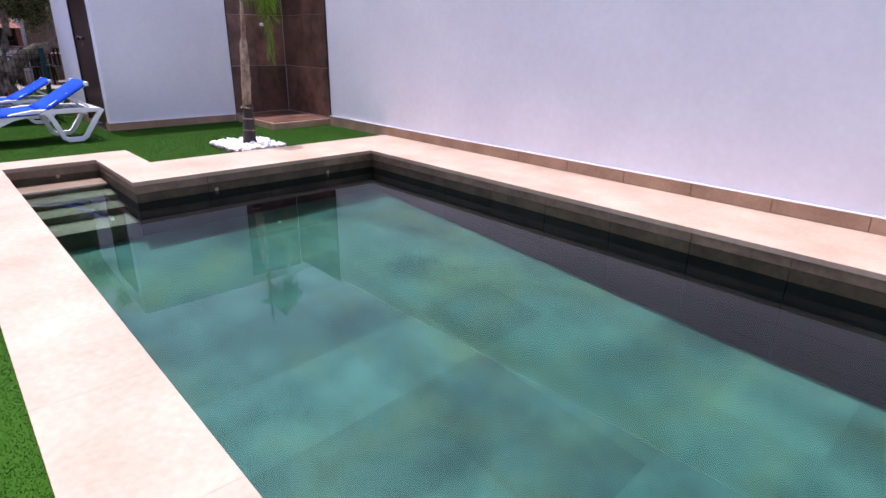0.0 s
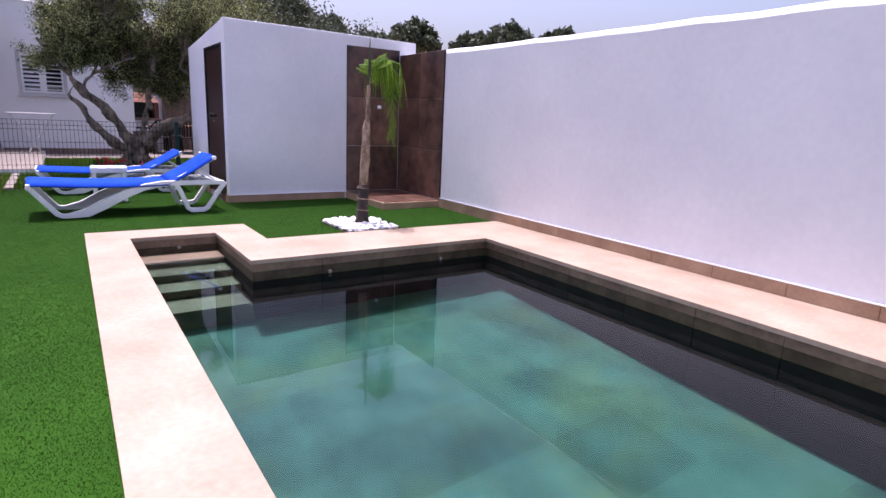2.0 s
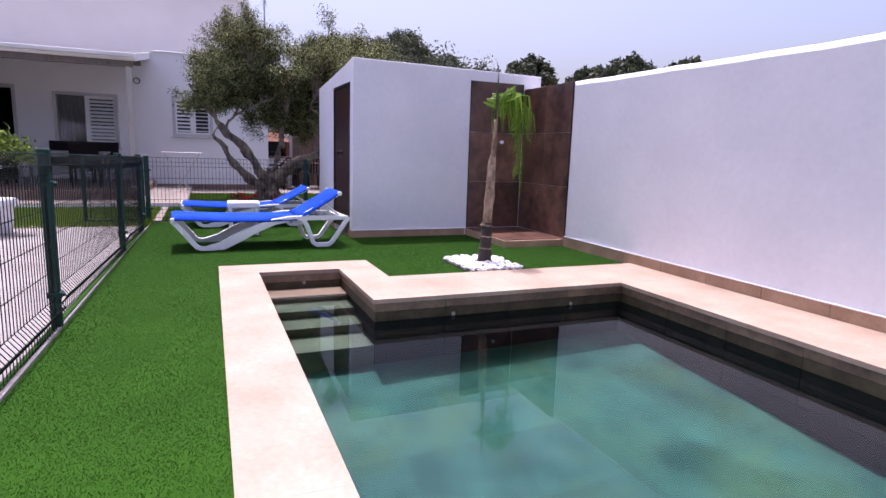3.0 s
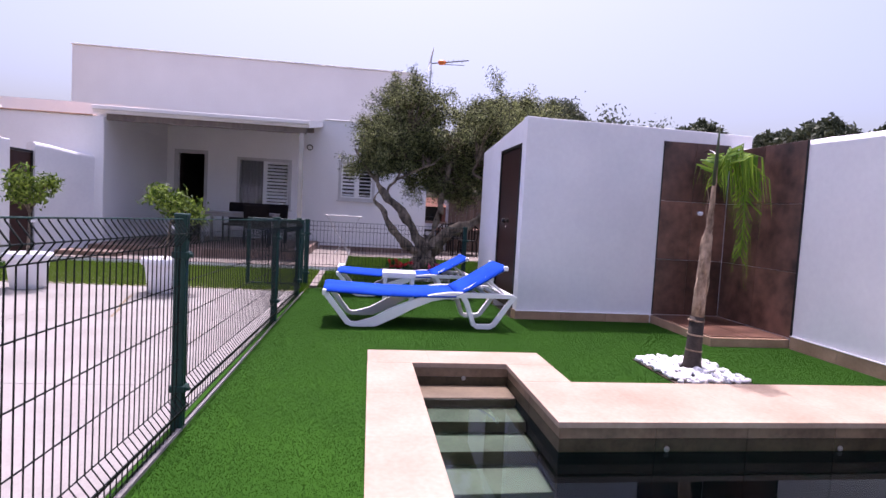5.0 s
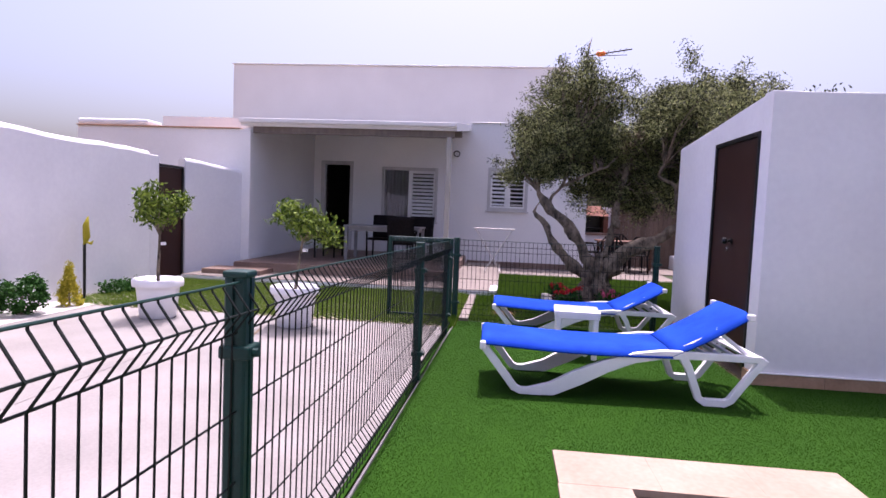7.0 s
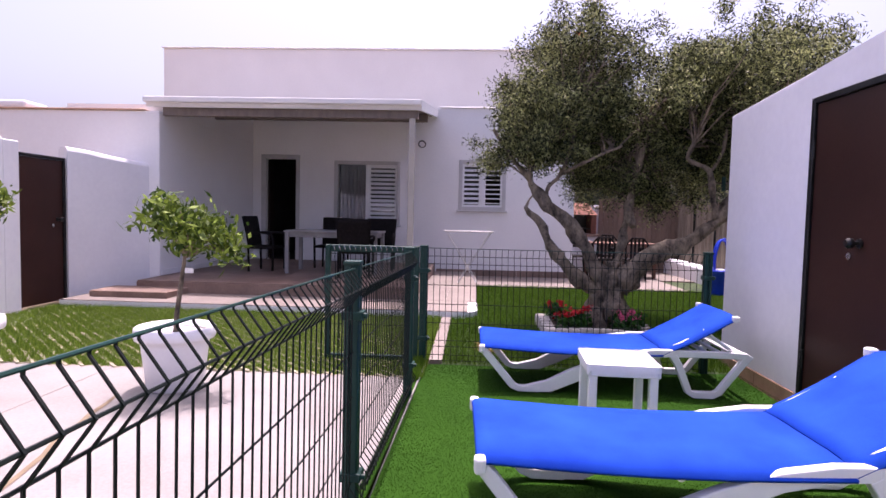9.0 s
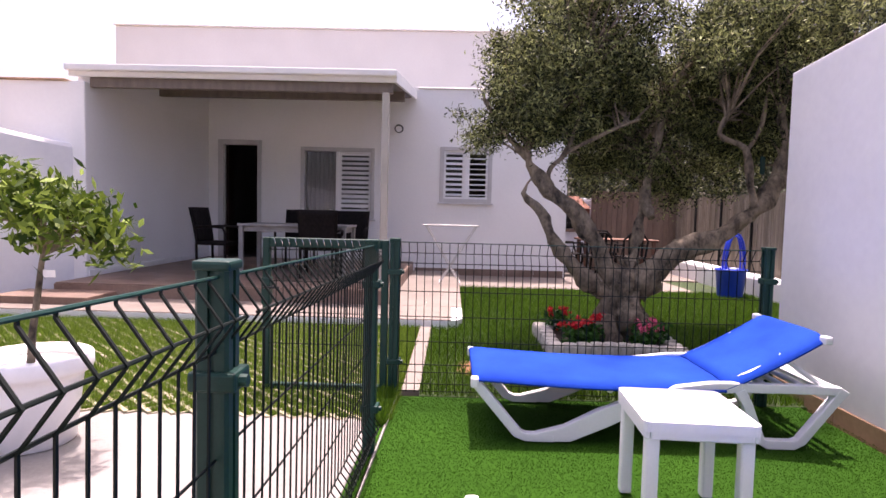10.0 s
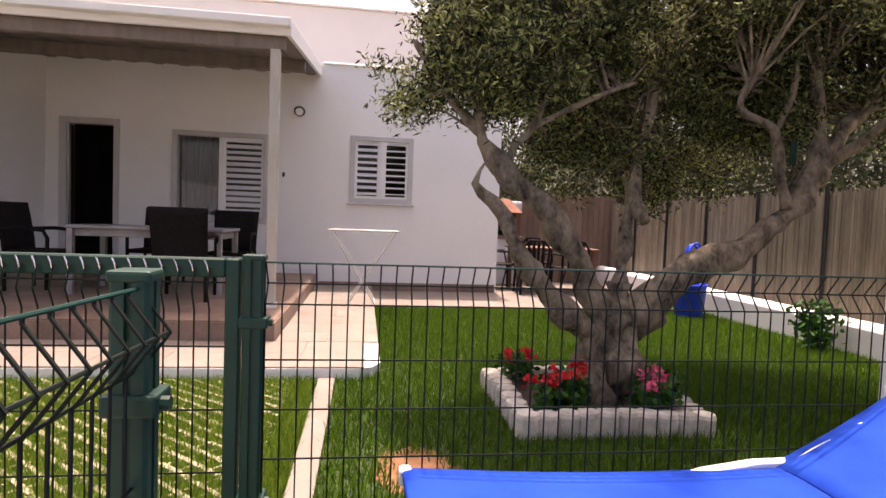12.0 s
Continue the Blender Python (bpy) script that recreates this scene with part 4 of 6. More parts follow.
def sun_lounger(m):
    s = holder("sun_lounger", m, "white plastic sun lounger with a bright blue sling and raised backrest", "sun lounger", "loungers by the pool")
    for k, (x0, x1) in enumerate(((-0.05, 0.0), (-0.70, -0.65))):
        bm = ribbon([(-0.43, 0.345), (-0.40, 0.31), (-0.20, 0.05), (-0.155, 0.03), (0.0, 0.028)], [0.05, 0.055, 0.055, 0.05, 0.05], x0, x1)
        ribbon([(-0.10, 0.03), (0.07, 0.055), (0.25, 0.15), (0.45, 0.25), (0.65, 0.325), (0.85, 0.36), (1.0, 0.365)], [0.05, 0.10, 0.115, 0.095, 0.075, 0.065, 0.06], x0 + 0.001, x1 - 0.001, 0.006, bm)
        ribbon([(0.95, 0.365), (1.25, 0.365), (1.53, 0.36)], [0.06, 0.055, 0.05], x0 + 0.002, x1 - 0.002, 0.006, bm)
        ribbon([(0.985, 0.35), (1.03, 0.27), (1.11, 0.05), (1.15, 0.028), (1.29, 0.028), (1.33, 0.05), (1.50, 0.30), (1.545, 0.37)], [0.06, 0.055, 0.05, 0.055, 0.055, 0.05, 0.05, 0.06], x0, x1, 0.006, bm)
        part("side_frame", bm, PLASTIC, s)
    for y, z in ((-0.41, 0.345), (0.30, 0.325), (0.88, 0.325), (1.52, 0.36)):
        part("cross_bar", tube([(-0.67, y, z), (-0.03, y, z)], 0.02, 10), PLASTIC, s)
    for x0, x1 in ((-0.035, 0.020), (-0.720, -0.665)):
        part("corner_cap", box(x0, -0.461, 0.325, x1, -0.417, 0.390, 0.012, segments=2), PLASTIC, s)
        part("corner_cap", box(x0 - 0.0, 1.405, 0.640, x1, 1.450, 0.690, 0.010, segments=2), PLASTIC, s)
    # sling: a sagging seat with a rolled front edge
    def cloth(profile, x0, x1, name, label):
        bm, rows = bmesh.new(), []
        for i in range(9):
            u = i / 8
            x = x0 + (x1 - x0) * u
            drop = -0.045 * (abs(2 * u - 1) ** 6) - 0.006 * math.sin(math.pi * u)
            rows.append([bm.verts.new((x, y, z + drop * k)) for y, z, k in profile])
        for a, b in zip(rows, rows[1:]):
            for k in range(len(profile) - 1):
                bm.faces.new((a[k], a[k + 1], b[k + 1], b[k]))
        ob = part(name, bm, BLUE, s, label, smooth=True)
        mod = ob.modifiers.new("thick", "SOLIDIFY")
        mod.thickness = 0.012
        return ob
    seat = [(-0.44, 0.375, 0.6), (-0.455, 0.395, 0.8), (-0.445, 0.415, 1)] + [(-0.405 + 1.315 * i / 9, 0.42 - 0.02 * math.sin(math.pi * i / 9) - 0.025 * i / 9, 1) for i in range(10)]
    cloth(seat, 0.012, -0.712, "seat", "bright blue sling seat")
    back = [(0.912 + 0.50 * i / 7, 0.40 + 0.30 * i / 7 - 0.012 * math.sin(math.pi * i / 7), 1) for i in range(8)] + [(1.428, 0.703, 0.8), (1.426, 0.685, 0.6)]
    b = cloth(back, -0.0, -0.70, "backrest", "bright blue raised backrest")
    for x in (-0.06, -0.64):
        part("back_bar", tube([(x, 0.87, 0.335), (x, 1.41, 0.635)], 0.016, 8), PLASTIC, s)
        part("back_strut", tube([(x - 0.02 * (x > -0.3) + 0.02 * (x < -0.3), 1.22, 0.555), (x, 1.44, 0.385)], 0.014, 8), PLASTIC, s)
    part("back_bar", tube([(-0.66, 1.41, 0.64), (-0.04, 1.41, 0.64)], 0.016, 8), PLASTIC, s)
    for i in range(4):
        part("rack_bar", box(-0.60, 1.14 + i * 0.10, 0.352, -0.10, 1.175 + i * 0.10, 0.378, 0.006), PLASTIC, s)
    return s


lounger = sun_lounger(pose(-1.0, 0.0, -0.018, 0, 0, 1.5) @ Matrix.Diagonal((1.0, 1.0, 0.98, 1)))
copy_thing(lounger, pose(-3.04, 0.02, -0.018) @ Matrix.Diagonal((0.97, 0.95, 0.88, 1)))["label"] = "white plastic sun lounger with a blue sling beside the shed wall"

tb = holder("side_table", pose(-2.36, 0.39, -0.018, 0, 0, -3) @ Matrix.Diagonal((0.9, 0.88, 0.97, 1)), "low square white plastic side table", "table")
part("tabletop", box(-0.235, -0.235, 0.425, 0.235, 0.235, 0.445, 0.03, segments=3), PLASTIC, tb)
for x0, y0, x1, y1 in ((-0.225, -0.23, 0.225, -0.205), (-0.225, 0.205, 0.225, 0.23), (-0.23, -0.205, -0.205, 0.205), (0.205, -0.205, 0.23, 0.205)):
    part("apron", box(x0, y0, 0.385, x1, y1, 0.434, 0.006), PLASTIC, tb)
for x in (-0.19, 0.19):
    for y in (-0.19, 0.19):
        part("leg", box(x - 0.028, y - 0.028, 0, x + 0.028, y + 0.028, 0.40, 0.01, segments=2), PLASTIC, tb)


# ---------------------------------------------------------------- palm in its pebble bed
palm = holder("young_palm", pose(0.42, 2.70, -0.02), "young transplanted palm with one drooping green frond", "palm tree")
part("foot", tube([(0, 0, 0), (0, 0, 0.06), (0.0, 0.005, 0.2), (0.0, 0.012, 0.46)], [0.095, 0.075, 0.064, 0.058], 16), PALM_BASE, palm, "dark ringed foot of the trunk", True)
for z in (0.17, 0.30, 0.42):
    part("ring", tube([(0, 0.005, z), (0, 0.006, z + 0.012)], 0.068, 16), PALM_BARK, palm, "pale leaf scar")
part("trunk", tube([(0, 0.012, 0.45), (0.0, 0.02, 0.6), (0, 0.035, 0.9), (0, 0.045, 1.12), (0, 0.05, 1.2), (0, 0.06, 1.45), (0, 0.065, 1.6)], [0.050, 0.050, 0.046, 0.040, 0.022, 0.018, 0.014], 14), PALM_BARK, palm, "fibrous pale brown trunk", True)
for i in range(8):
    a, z = i * 2.4, 0.44 + i * 0.07
    r = 0.052 - 0.0016 * i
    c, s_ = math.cos(a), math.sin(a)
    part("leaf_sheath", tube([(r * 0.8 * c, 0.02 + r * 0.8 * s_ + 0.003 * i, z), (r * 1.08 * c, 0.02 + r * 1.08 * s_ + 0.003 * i, z + 0.10), (r * 0.95 * c, 0.022 + r * 0.95 * s_ + 0.003 * i, z + 0.2)], [0.03, 0.022, 0.004], 6, flat=0.3), PALM_BARK, palm, "dry leaf sheath", True)
part("spear", tube([(0, 0.065, 1.55), (0, 0.068, 1.72), (0, 0.07, 1.85), (0.0, 0.075, 2.05)], [0.018, 0.016, 0.013, 0.003], 8), PINE, palm, "dark green unopened spear leaf", True)
for k in range(7):
    c, s_ = math.cos(k * 2.1), math.sin(k * 2.1)
    part("dry_fibre", tube([(0.02 * c, 0.055 + 0.02 * s_, 1.12 + 0.06 * k), (0.04 * c, 0.058 + 0.04 * s_, 1.22 + 0.06 * k), (0.03 * c, 0.06 + 0.035 * s_, 1.34 + 0.06 * k)], [0.010, 0.006, 0.002], 5, flat=0.4), PALM_BARK, palm, "dry brown fibre")


def frond(parent, pts, n, length, seed):
    """An arching leaf: a midrib with hanging leaflets on both sides."""
    rg = random.Random(seed)
    pts = [Vector(p) for p in pts]
    part("midrib", tube(pts, [0.014 - 0.011 * i / (len(pts) - 1) for i in range(len(pts))], 6), PALM_LEAF, parent, "", True)
    bm = bmesh.new()
    for i in range(n):
        f = 0.12 + 0.88 * i / n
        k = f * (len(pts) - 1)
        j = min(int(k), len(pts) - 2)
        p = pts[j].lerp(pts[j + 1], k - j)
        d = (pts[j + 1] - pts[j]).normalized()
        for sd in (1, -1):
            side = d.cross(Vector((0, 0, 1))).normalized() * sd
            ln = length * (0.6 + 0.5 * rg.random()) * (1.0 - 0.35 * f)
            q = p + side * ln * (0.16 + 0.22 * rg.random()) + d * ln * 0.25 + Vector((0, 0, -ln * 0.1))
            e = q + side * ln * 0.05 * rg.random() + d * ln * 0.1 + Vector((0.02 * rg.uniform(-1, 1), 0.03 * rg.uniform(-1, 1), -ln * 0.75))
            w = 0.009
            v = [bm.verts.new(p + Vector((0, 0, w))), bm.verts.new(p - Vector((0, 0, w))), bm.verts.new(q + d * w), bm.verts.new(q - d * w), bm.verts.new(e)]
            bm.faces.new((v[0], v[1], v[3], v[2]))
            bm.faces.new((v[2], v[3], v[4]))
    part("leaflets", bm, PALM_LEAF, parent)


frond(palm, [(0, 0.065, 1.55), (0.02, 0.10, 1.74), (0.03, 0.17, 1.85), (0.02, 0.27, 1.84), (0.0, 0.34, 1.70), (-0.02, 0.37, 1.45), (-0.02, 0.375, 1.2), (-0.02, 0.36, 0.98)], 60, 0.46, 1)
frond(palm, [(0, 0.065, 1.55), (0.06, 0.12, 1.72), (0.10, 0.22, 1.80), (0.10, 0.30, 1.72), (0.09, 0.33, 1.55)], 34, 0.50, 5)
frond(palm, [(0, 0.065, 1.58), (-0.05, 0.09, 1.74), (-0.12, 0.14, 1.82), (-0.20, 0.21, 1.76), (-0.25, 0.25, 1.6)], 26, 0.36, 2)

sheet("pebble_bed", [(0.10, 2.33, NX - 0.005, 2.98)], -0.012, SOIL, "shallow bed under the white pebbles", "bed", 0.02)
bm = bmesh.new()
rng = random.Random(7)
for i in range(430):
    x, y = rng.uniform(0.11, 0.83), rng.uniform(2.35, 2.95)
    if abs(x - 0.42) < 0.09 and abs(y - 2.68) < 0.09:
        continue
    r = rng.uniform(0.016, 0.034)
    m = Matrix.Translation((x, y, 0.0 + rng.uniform(-0.004, 0.02))) @ Euler((rng.uniform(-0.5, 0.5), rng.uniform(-0.5, 0.5), rng.uniform(0, 6))).to_matrix().to_4x4() @ Matrix.Diagonal((r * 1.25, r, r * 0.65, 1))
    bmesh.ops.create_icosphere(bm, subdivisions=1, radius=1, matrix=m)
tagged(finish("pebbles", bm, PEBBLE, smooth=True), "white rounded pebbles round the palm", "pebbles", kind="stuff")


# ---------------------------------------------------------------- potted citrus trees
def potted_tree(x, y, lean, seed, crown, label, tilt=0.0):
    p = holder("potted_tree", pose(x, y, -0.012) @ Matrix.Scale(0.87, 4), label, "potted tree", "potted citrus trees")
    part("pot", lathe([(0.20, 0.0), (0.215, 0.01), (0.255, 0.36), (0.262, 0.40), (0.300, 0.405), (0.308, 0.43), (0.306, 0.49), (0.296, 0.50), (0.272, 0.495), (0.262, 0.45)], 32), PLASTIC, p, "large white plastic pot", True)
    part("soil", lathe([(0.0, 0.43), (0.14, 0.447), (0.26, 0.452), (0.262, 0.44)], 24), GREY_GRAVEL, p, "grey gravel in the pot")
    part("stem", tube([(0, 0, 0.43), (0.01, lean * 0.2, 0.62), (0.0, lean * 0.45, 0.82), (0.0, lean * 0.7, 1.0), (0, lean, 1.2)], [0.022, 0.02, 0.018, 0.015, 0.008], 8), BARK, p, "thin bark-covered stem", True)
    rg = random.Random(seed)
    cs = []
    for i in range(crown[0]):
        a, r = rg.uniform(0, 6.28), rg.random() ** 0.5
        cs.append((crown[1] * r * math.cos(a), lean + crown[3] + crown[2] * r * math.sin(a), crown[4] + crown[5] * rg.uniform(-1, 1) * (1 - 0.5 * r) - tilt * crown[2] * r * math.sin(a)))
    bm = bmesh.new()
    for c in cs[::3]:
        tube([(0, lean * 0.8, 1.05), (c[0] * 0.5, (c[1] + lean) / 2, (c[2] + 1.1) / 2 + 0.05), c], [0.008, 0.006, 0.003], 5, bm)
    tagged(part("twigs", bm, BARK, p), kind="stuff")
    leaf_cloud("crown", cs, (0.055, 0.055, 0.05), 22, 0.085, 0.030, CITRUS, p, seed, 0.4)
    part("plant_tag", box(-0.004, lean * 0.6 + 0.02, 0.93, 0.004, lean * 0.6 + 0.09, 0.97), WHITE_PAINT, p, "white paper plant tag")
    return p


potted_tree(-2.85, -2.56, 0.10, 3, (66, 0.30, 0.38, 0.04, 1.27, 0.22), "young citrus tree leaning in a large white pot", 0.45)
potted_tree(-2.85, -4.15, 0.02, 5, (60, 0.28, 0.28, 0.0, 1.42, 0.30), "young citrus tree in a white pot near the gate")


# ---------------------------------------------------------------- planting along the drive wall
def conifer(x, y, h, seed):
    p = holder("golden_conifer", pose(x, y, -0.006), "small golden-yellow conifer by the white wall", "shrub", "golden conifers")
    part("stem", tube([(0, 0, 0), (0, 0, h * 0.6)], [0.014, 0.006], 6), BARK, p)
    rg = random.Random(seed)
    cs = []
    for i in range(60):
        f = rg.random()
        a, r = rg.uniform(0, 6.28), (1 - f) * h * 0.27
        cs.append((r * math.cos(a), r * math.sin(a), 0.04 + f * h * 0.95))
    leaf_cloud("foliage", cs, (0.018, 0.018, 0.04), 34, 0.06, 0.014, GOLD, p, seed, -1.2)


conifer(-1.85, -5.48, 0.46, 1)
conifer(-3.12, -5.45, 0.42, 2)
conifer(0.6, -5.5, 0.45, 6)
bl = holder("box_ball", pose(-2.5, -5.5, -0.006), "clipped round green box bush", "shrub")
part("stem", tube([(0, 0, 0), (0, 0, 0.2)], 0.016, 6), BARK, bl)
rg = random.Random(9)
cs = []
for i in range(90):
    v = Vector((rg.gauss(0, 1), rg.gauss(0, 1), rg.gauss(0, 1))).normalized() * rg.uniform(0.15, 0.23)
    cs.append((v.x * 1.1, v.y * 1.1, 0.22 + v.z * 0.92))
leaf_cloud("foliage", cs, (0.022, 0.022, 0.022), 45, 0.034, 0.022, BUSH, bl, 9, 0)
low = holder("low_shrub", pose(-4.3, -5.55, -0.006), "low green ground plant by the white wall", "shrub")
leaf_cloud("foliage", [(rg.uniform(-0.35, 0.35), rg.uniform(-0.14, 0.14), rg.uniform(0.03, 0.14)) for _ in range(50)], (0.04, 0.04, 0.03), 16, 0.05, 0.03, BUSH, low, 12, 0)
st = holder("garden_stake", pose(-3.56, -5.6, -0.006), "dark garden stake with a yellow-green leaf top", "garden stake")
part("pole", tube([(0, 0, 0), (0, 0, 0.72)], 0.018, 8), DARK_METAL, st)
part("leaf_top", tube([(0, 0, 0.70), (0.0, 0.03, 0.80), (0, 0.02, 0.95), (0, 0.05, 1.06)], [0.02, 0.06, 0.05, 0.008], 8, flat=0.5), GOLD, st, "yellow-green leaf", True)
part("leaf_top", tube([(0, 0.02, 0.74), (0.0, 0.09, 0.72), (0, 0.12, 0.76)], [0.02, 0.03, 0.006], 8, flat=0.5), GOLD, st, "yellow-green leaf", True)


# ---------------------------------------------------------------- olive tree in its edged bed
TX, TY = -5.36, 1.02
ol = holder("olive_tree", pose(TX, TY, -0.03), "old olive tree with a gnarled trunk and dense grey-green crown", "tree")


def gnarl(points, radii, n, seed, bm=None, amount=0.16):
    """A knotted limb: a bar whose skin swells and folds."""
    pts = [Vector(p) for p in points]
    fine, fr = [], []
    for i in range(len(pts) - 1):
        k = max(2, int((pts[i + 1] - pts[i]).length / 0.06))
        a, d = pts[max(i - 1, 0)], pts[min(i + 2, len(pts) - 1)]
        for j in range(k):
            t = j / k
            b, c = pts[i], pts[i + 1]
            fine.append(0.5 * ((2 * b) + (c - a) * t + (2 * a - 5 * b + 4 * c - d) * t * t + (3 * b - a - 3 * c + d) * t ** 3))
            fr.append(radii[i] + (radii[i + 1] - radii[i]) * t)
    fine.append(pts[-1])
    fr.append(radii[-1])
    own = tube(fine, fr, n)
    own.verts.ensure_lookup_table()
    for i, v in enumerate(own.verts):
        c = fine[min(i // n, len(fine) - 1)]
        f = 1 + amount * 2.2 * noise.noise(v.co * 5 + Vector((seed, 0, 0))) + amount * noise.noise(v.co * 14 + Vector((0, seed, 0)))
        f += amount * 0.55 * noise.noise(Vector((v.co.x * 26, v.co.y * 26, v.co.z * 5 + seed)))
        v.co = c + (v.co - c) * f
    return own if bm is None else merge(bm, own)


bm = gnarl([(0, 0.03, 0), (0, 0.03, 0.10), (0.02, 0.0, 0.35), (0.0, 0.03, 0.58), (0, 0.05, 0.80)], [0.25, 0.205, 0.165, 0.15, 0.09], 56, 3, None, 0.48)
gnarl([(0.1, -0.22, 0.0), (0.1, -0.19, 0.16), (0.06, -0.12, 0.34)], [0.14, 0.13, 0.06], 12, 8, bm, 0.3)
gnarl([(0.12, 0.18, 0.0), (0.12, 0.16, 0.18), (0.05, 0.08, 0.4)], [0.13, 0.11, 0.05], 12, 9, bm, 0.3)
gnarl([(0.02, 0.15, 0.5), (0.05, 0.27, 0.58), (0.06, 0.33, 0.60)], [0.10, 0.075, 0.06], 10, 5, bm, 0.3)
part("trunk", bm, BARK, ol, "thick gnarled grey-brown trunk", True)
OLIVE_LIMBS = [
    ([(0, -0.02, 0.56), (0.05, -0.30, 1.00), (0.08, -0.50, 1.24), (0.05, -0.72, 1.45), (0.0, -0.88, 1.70), (-0.02, -0.84, 1.92), (0.0, -0.55, 2.22), (0.0, -0.40, 2.50), (0.0, -0.25, 2.85)], [0.15, 0.125, 0.115, 0.10, 0.075, 0.065, 0.05, 0.04, 0.02]),
    ([(0.05, -0.12, 0.48), (0.15, -0.48, 0.72), (0.2, -0.66, 0.98), (0.18, -0.78, 1.20), (0.15, -0.93, 1.38), (0.1, -0.86, 1.52)], [0.11, 0.10, 0.08, 0.07, 0.055, 0.035]),
    ([(0.05, 0.10, 0.55), (0.12, 0.35, 0.84), (0.14, 0.57, 0.95), (0.15, 0.85, 1.08), (0.12, 1.10, 1.27), (0.1, 1.30, 1.54), (0.05, 1.52, 1.84), (0.0, 1.78, 2.05), (-0.1, 2.1, 2.35)], [0.17, 0.14, 0.125, 0.12, 0.125, 0.11, 0.08, 0.06, 0.03]),
    ([(-0.05, 0.05, 0.62), (-0.3, 0.22, 1.02), (-0.4, 0.30, 1.40), (-0.45, 0.40, 1.9), (-0.4, 0.55, 2.6)], [0.10, 0.08, 0.075, 0.06, 0.03]),
    ([(0.05, -0.72, 1.45), (0.0, -0.68, 1.62), (-0.02, -0.55, 1.76), (0.0, -0.48, 1.95), (0.0, -0.40, 2.25)], [0.06, 0.05, 0.042, 0.032, 0.018]),
    ([(-0.02, -0.55, 1.76), (0.0, -0.36, 1.86), (0.0, -0.14, 1.97), (-0.05, 0.12, 2.08)], [0.04, 0.032, 0.024, 0.012]),
    ([(0.12, 1.10, 1.30), (0.08, 1.06, 1.55), (0.05, 1.02, 1.82), (0.02, 0.80, 1.95), (0.0, 0.92, 2.2)], [0.075, 0.055, 0.045, 0.035, 0.015]),
    ([(0.05, 1.03, 1.78), (0.0, 1.18, 2.05), (0.0, 1.22, 2.45)], [0.04, 0.035, 0.02]),
    ([(0.1, 1.28, 1.52), (0.05, 1.36, 1.90), (0.02, 1.34, 2.15), (0.0, 1.5, 2.6)], [0.065, 0.055, 0.045, 0.02]),
    ([(-0.2, 0.30, 1.2), (-0.7, 0.3, 1.7), (-1.2, 0.3, 2.2)], [0.06, 0.05, 0.02]),
    ([(0.1, 1.32, 1.55), (0.5, 1.5, 1.9), (0.9, 1.7, 2.4)], [0.06, 0.04, 0.02]),
    ([(0.0, -0.88, 1.70), (-0.1, -1.1, 1.95), (-0.1, -1.3, 2.25)], [0.05, 0.04, 0.02]),
]
for i, (pts, rad) in enumerate(OLIVE_LIMBS):
    part("limb", gnarl(pts, [0.60 * r for r in rad], 16, 20 + i, None, 0.40), BARK, ol, "", True)
rg = random.Random(21)
cs, bm = [], bmesh.new()
# lobes of the crown: centre, radii and number of clumps
LOBES = [((-0.1, -0.90, 2.16), (0.65, 0.48, 0.50), 40), ((0.0, -0.20, 2.66), (1.05, 0.84, 0.76), 62), ((-0.1, 1.05, 2.70), (1.3, 0.90, 0.80), 74),
         ((-0.3, 1.70, 2.48), (1.25, 0.80, 0.72), 54), ((-1.0, 0.6, 2.10), (0.8, 1.4, 0.62), 64)]


def in_lobe(power):
    v = Vector((rg.gauss(0, 1), rg.gauss(0, 1), rg.gauss(0, 1))).normalized()
    return v, v * rg.random() ** power


clumps = []
for at, size, count in LOBES:
    left = count
    while left:
        v, w = in_lobe(0.4)
        c = Vector([at[k] + size[k] * w[k] for k in range(3)])
        if noise.noise(c * 1.5 + Vector((3, 1, 7))) < -0.14 + 0.35 * (w.length - 0.6):
            continue
        if c.x > -0.35 and c.z < 2.40 + 0.2 * noise.noise(c * 1.7) and -0.75 < c.y < 1.15:
            continue
        if c.z < 2.5 and c.x > 0.30 and -0.9 < c.y < 1.5:
            continue
        if c.z < 3.15 and c.x > 0.0 and -0.6 < c.y < 0.9:
            continue
        clumps.append(c)
        left -= 1
for c in clumps:
    r = rg.uniform(0.08, 0.17)
    for k in range(5):
        cs.append((c.x + rg.gauss(0, r), c.y + rg.gauss(0, r), c.z + rg.gauss(0, r * 0.8)))
wood = []
for pts, _ in OLIVE_LIMBS:
    for a, b in zip(pts[2:], pts[3:]):
        wood += [Vector(a).lerp(Vector(b), k / 8) for k in range(8)]
for c in cs[::3]:
    near = sorted(wood, key=lambda p: (p - Vector(c)).length)[:14]
    root = rg.choice(near)
    mid = (Vector(root) + Vector(c)) / 2 + Vector((rg.uniform(-0.08, 0.08), rg.uniform(-0.08, 0.08), 0.06))
    tube([root, mid, c], [0.012, 0.008, 0.003], 5, bm)
tagged(part("branchwork", bm, BARK, ol), kind="stuff")
leaf_cloud("crown", cs, (0.078, 0.078, 0.068), 215, 0.048, 0.013, OLIVE, ol, 22, 0.15)
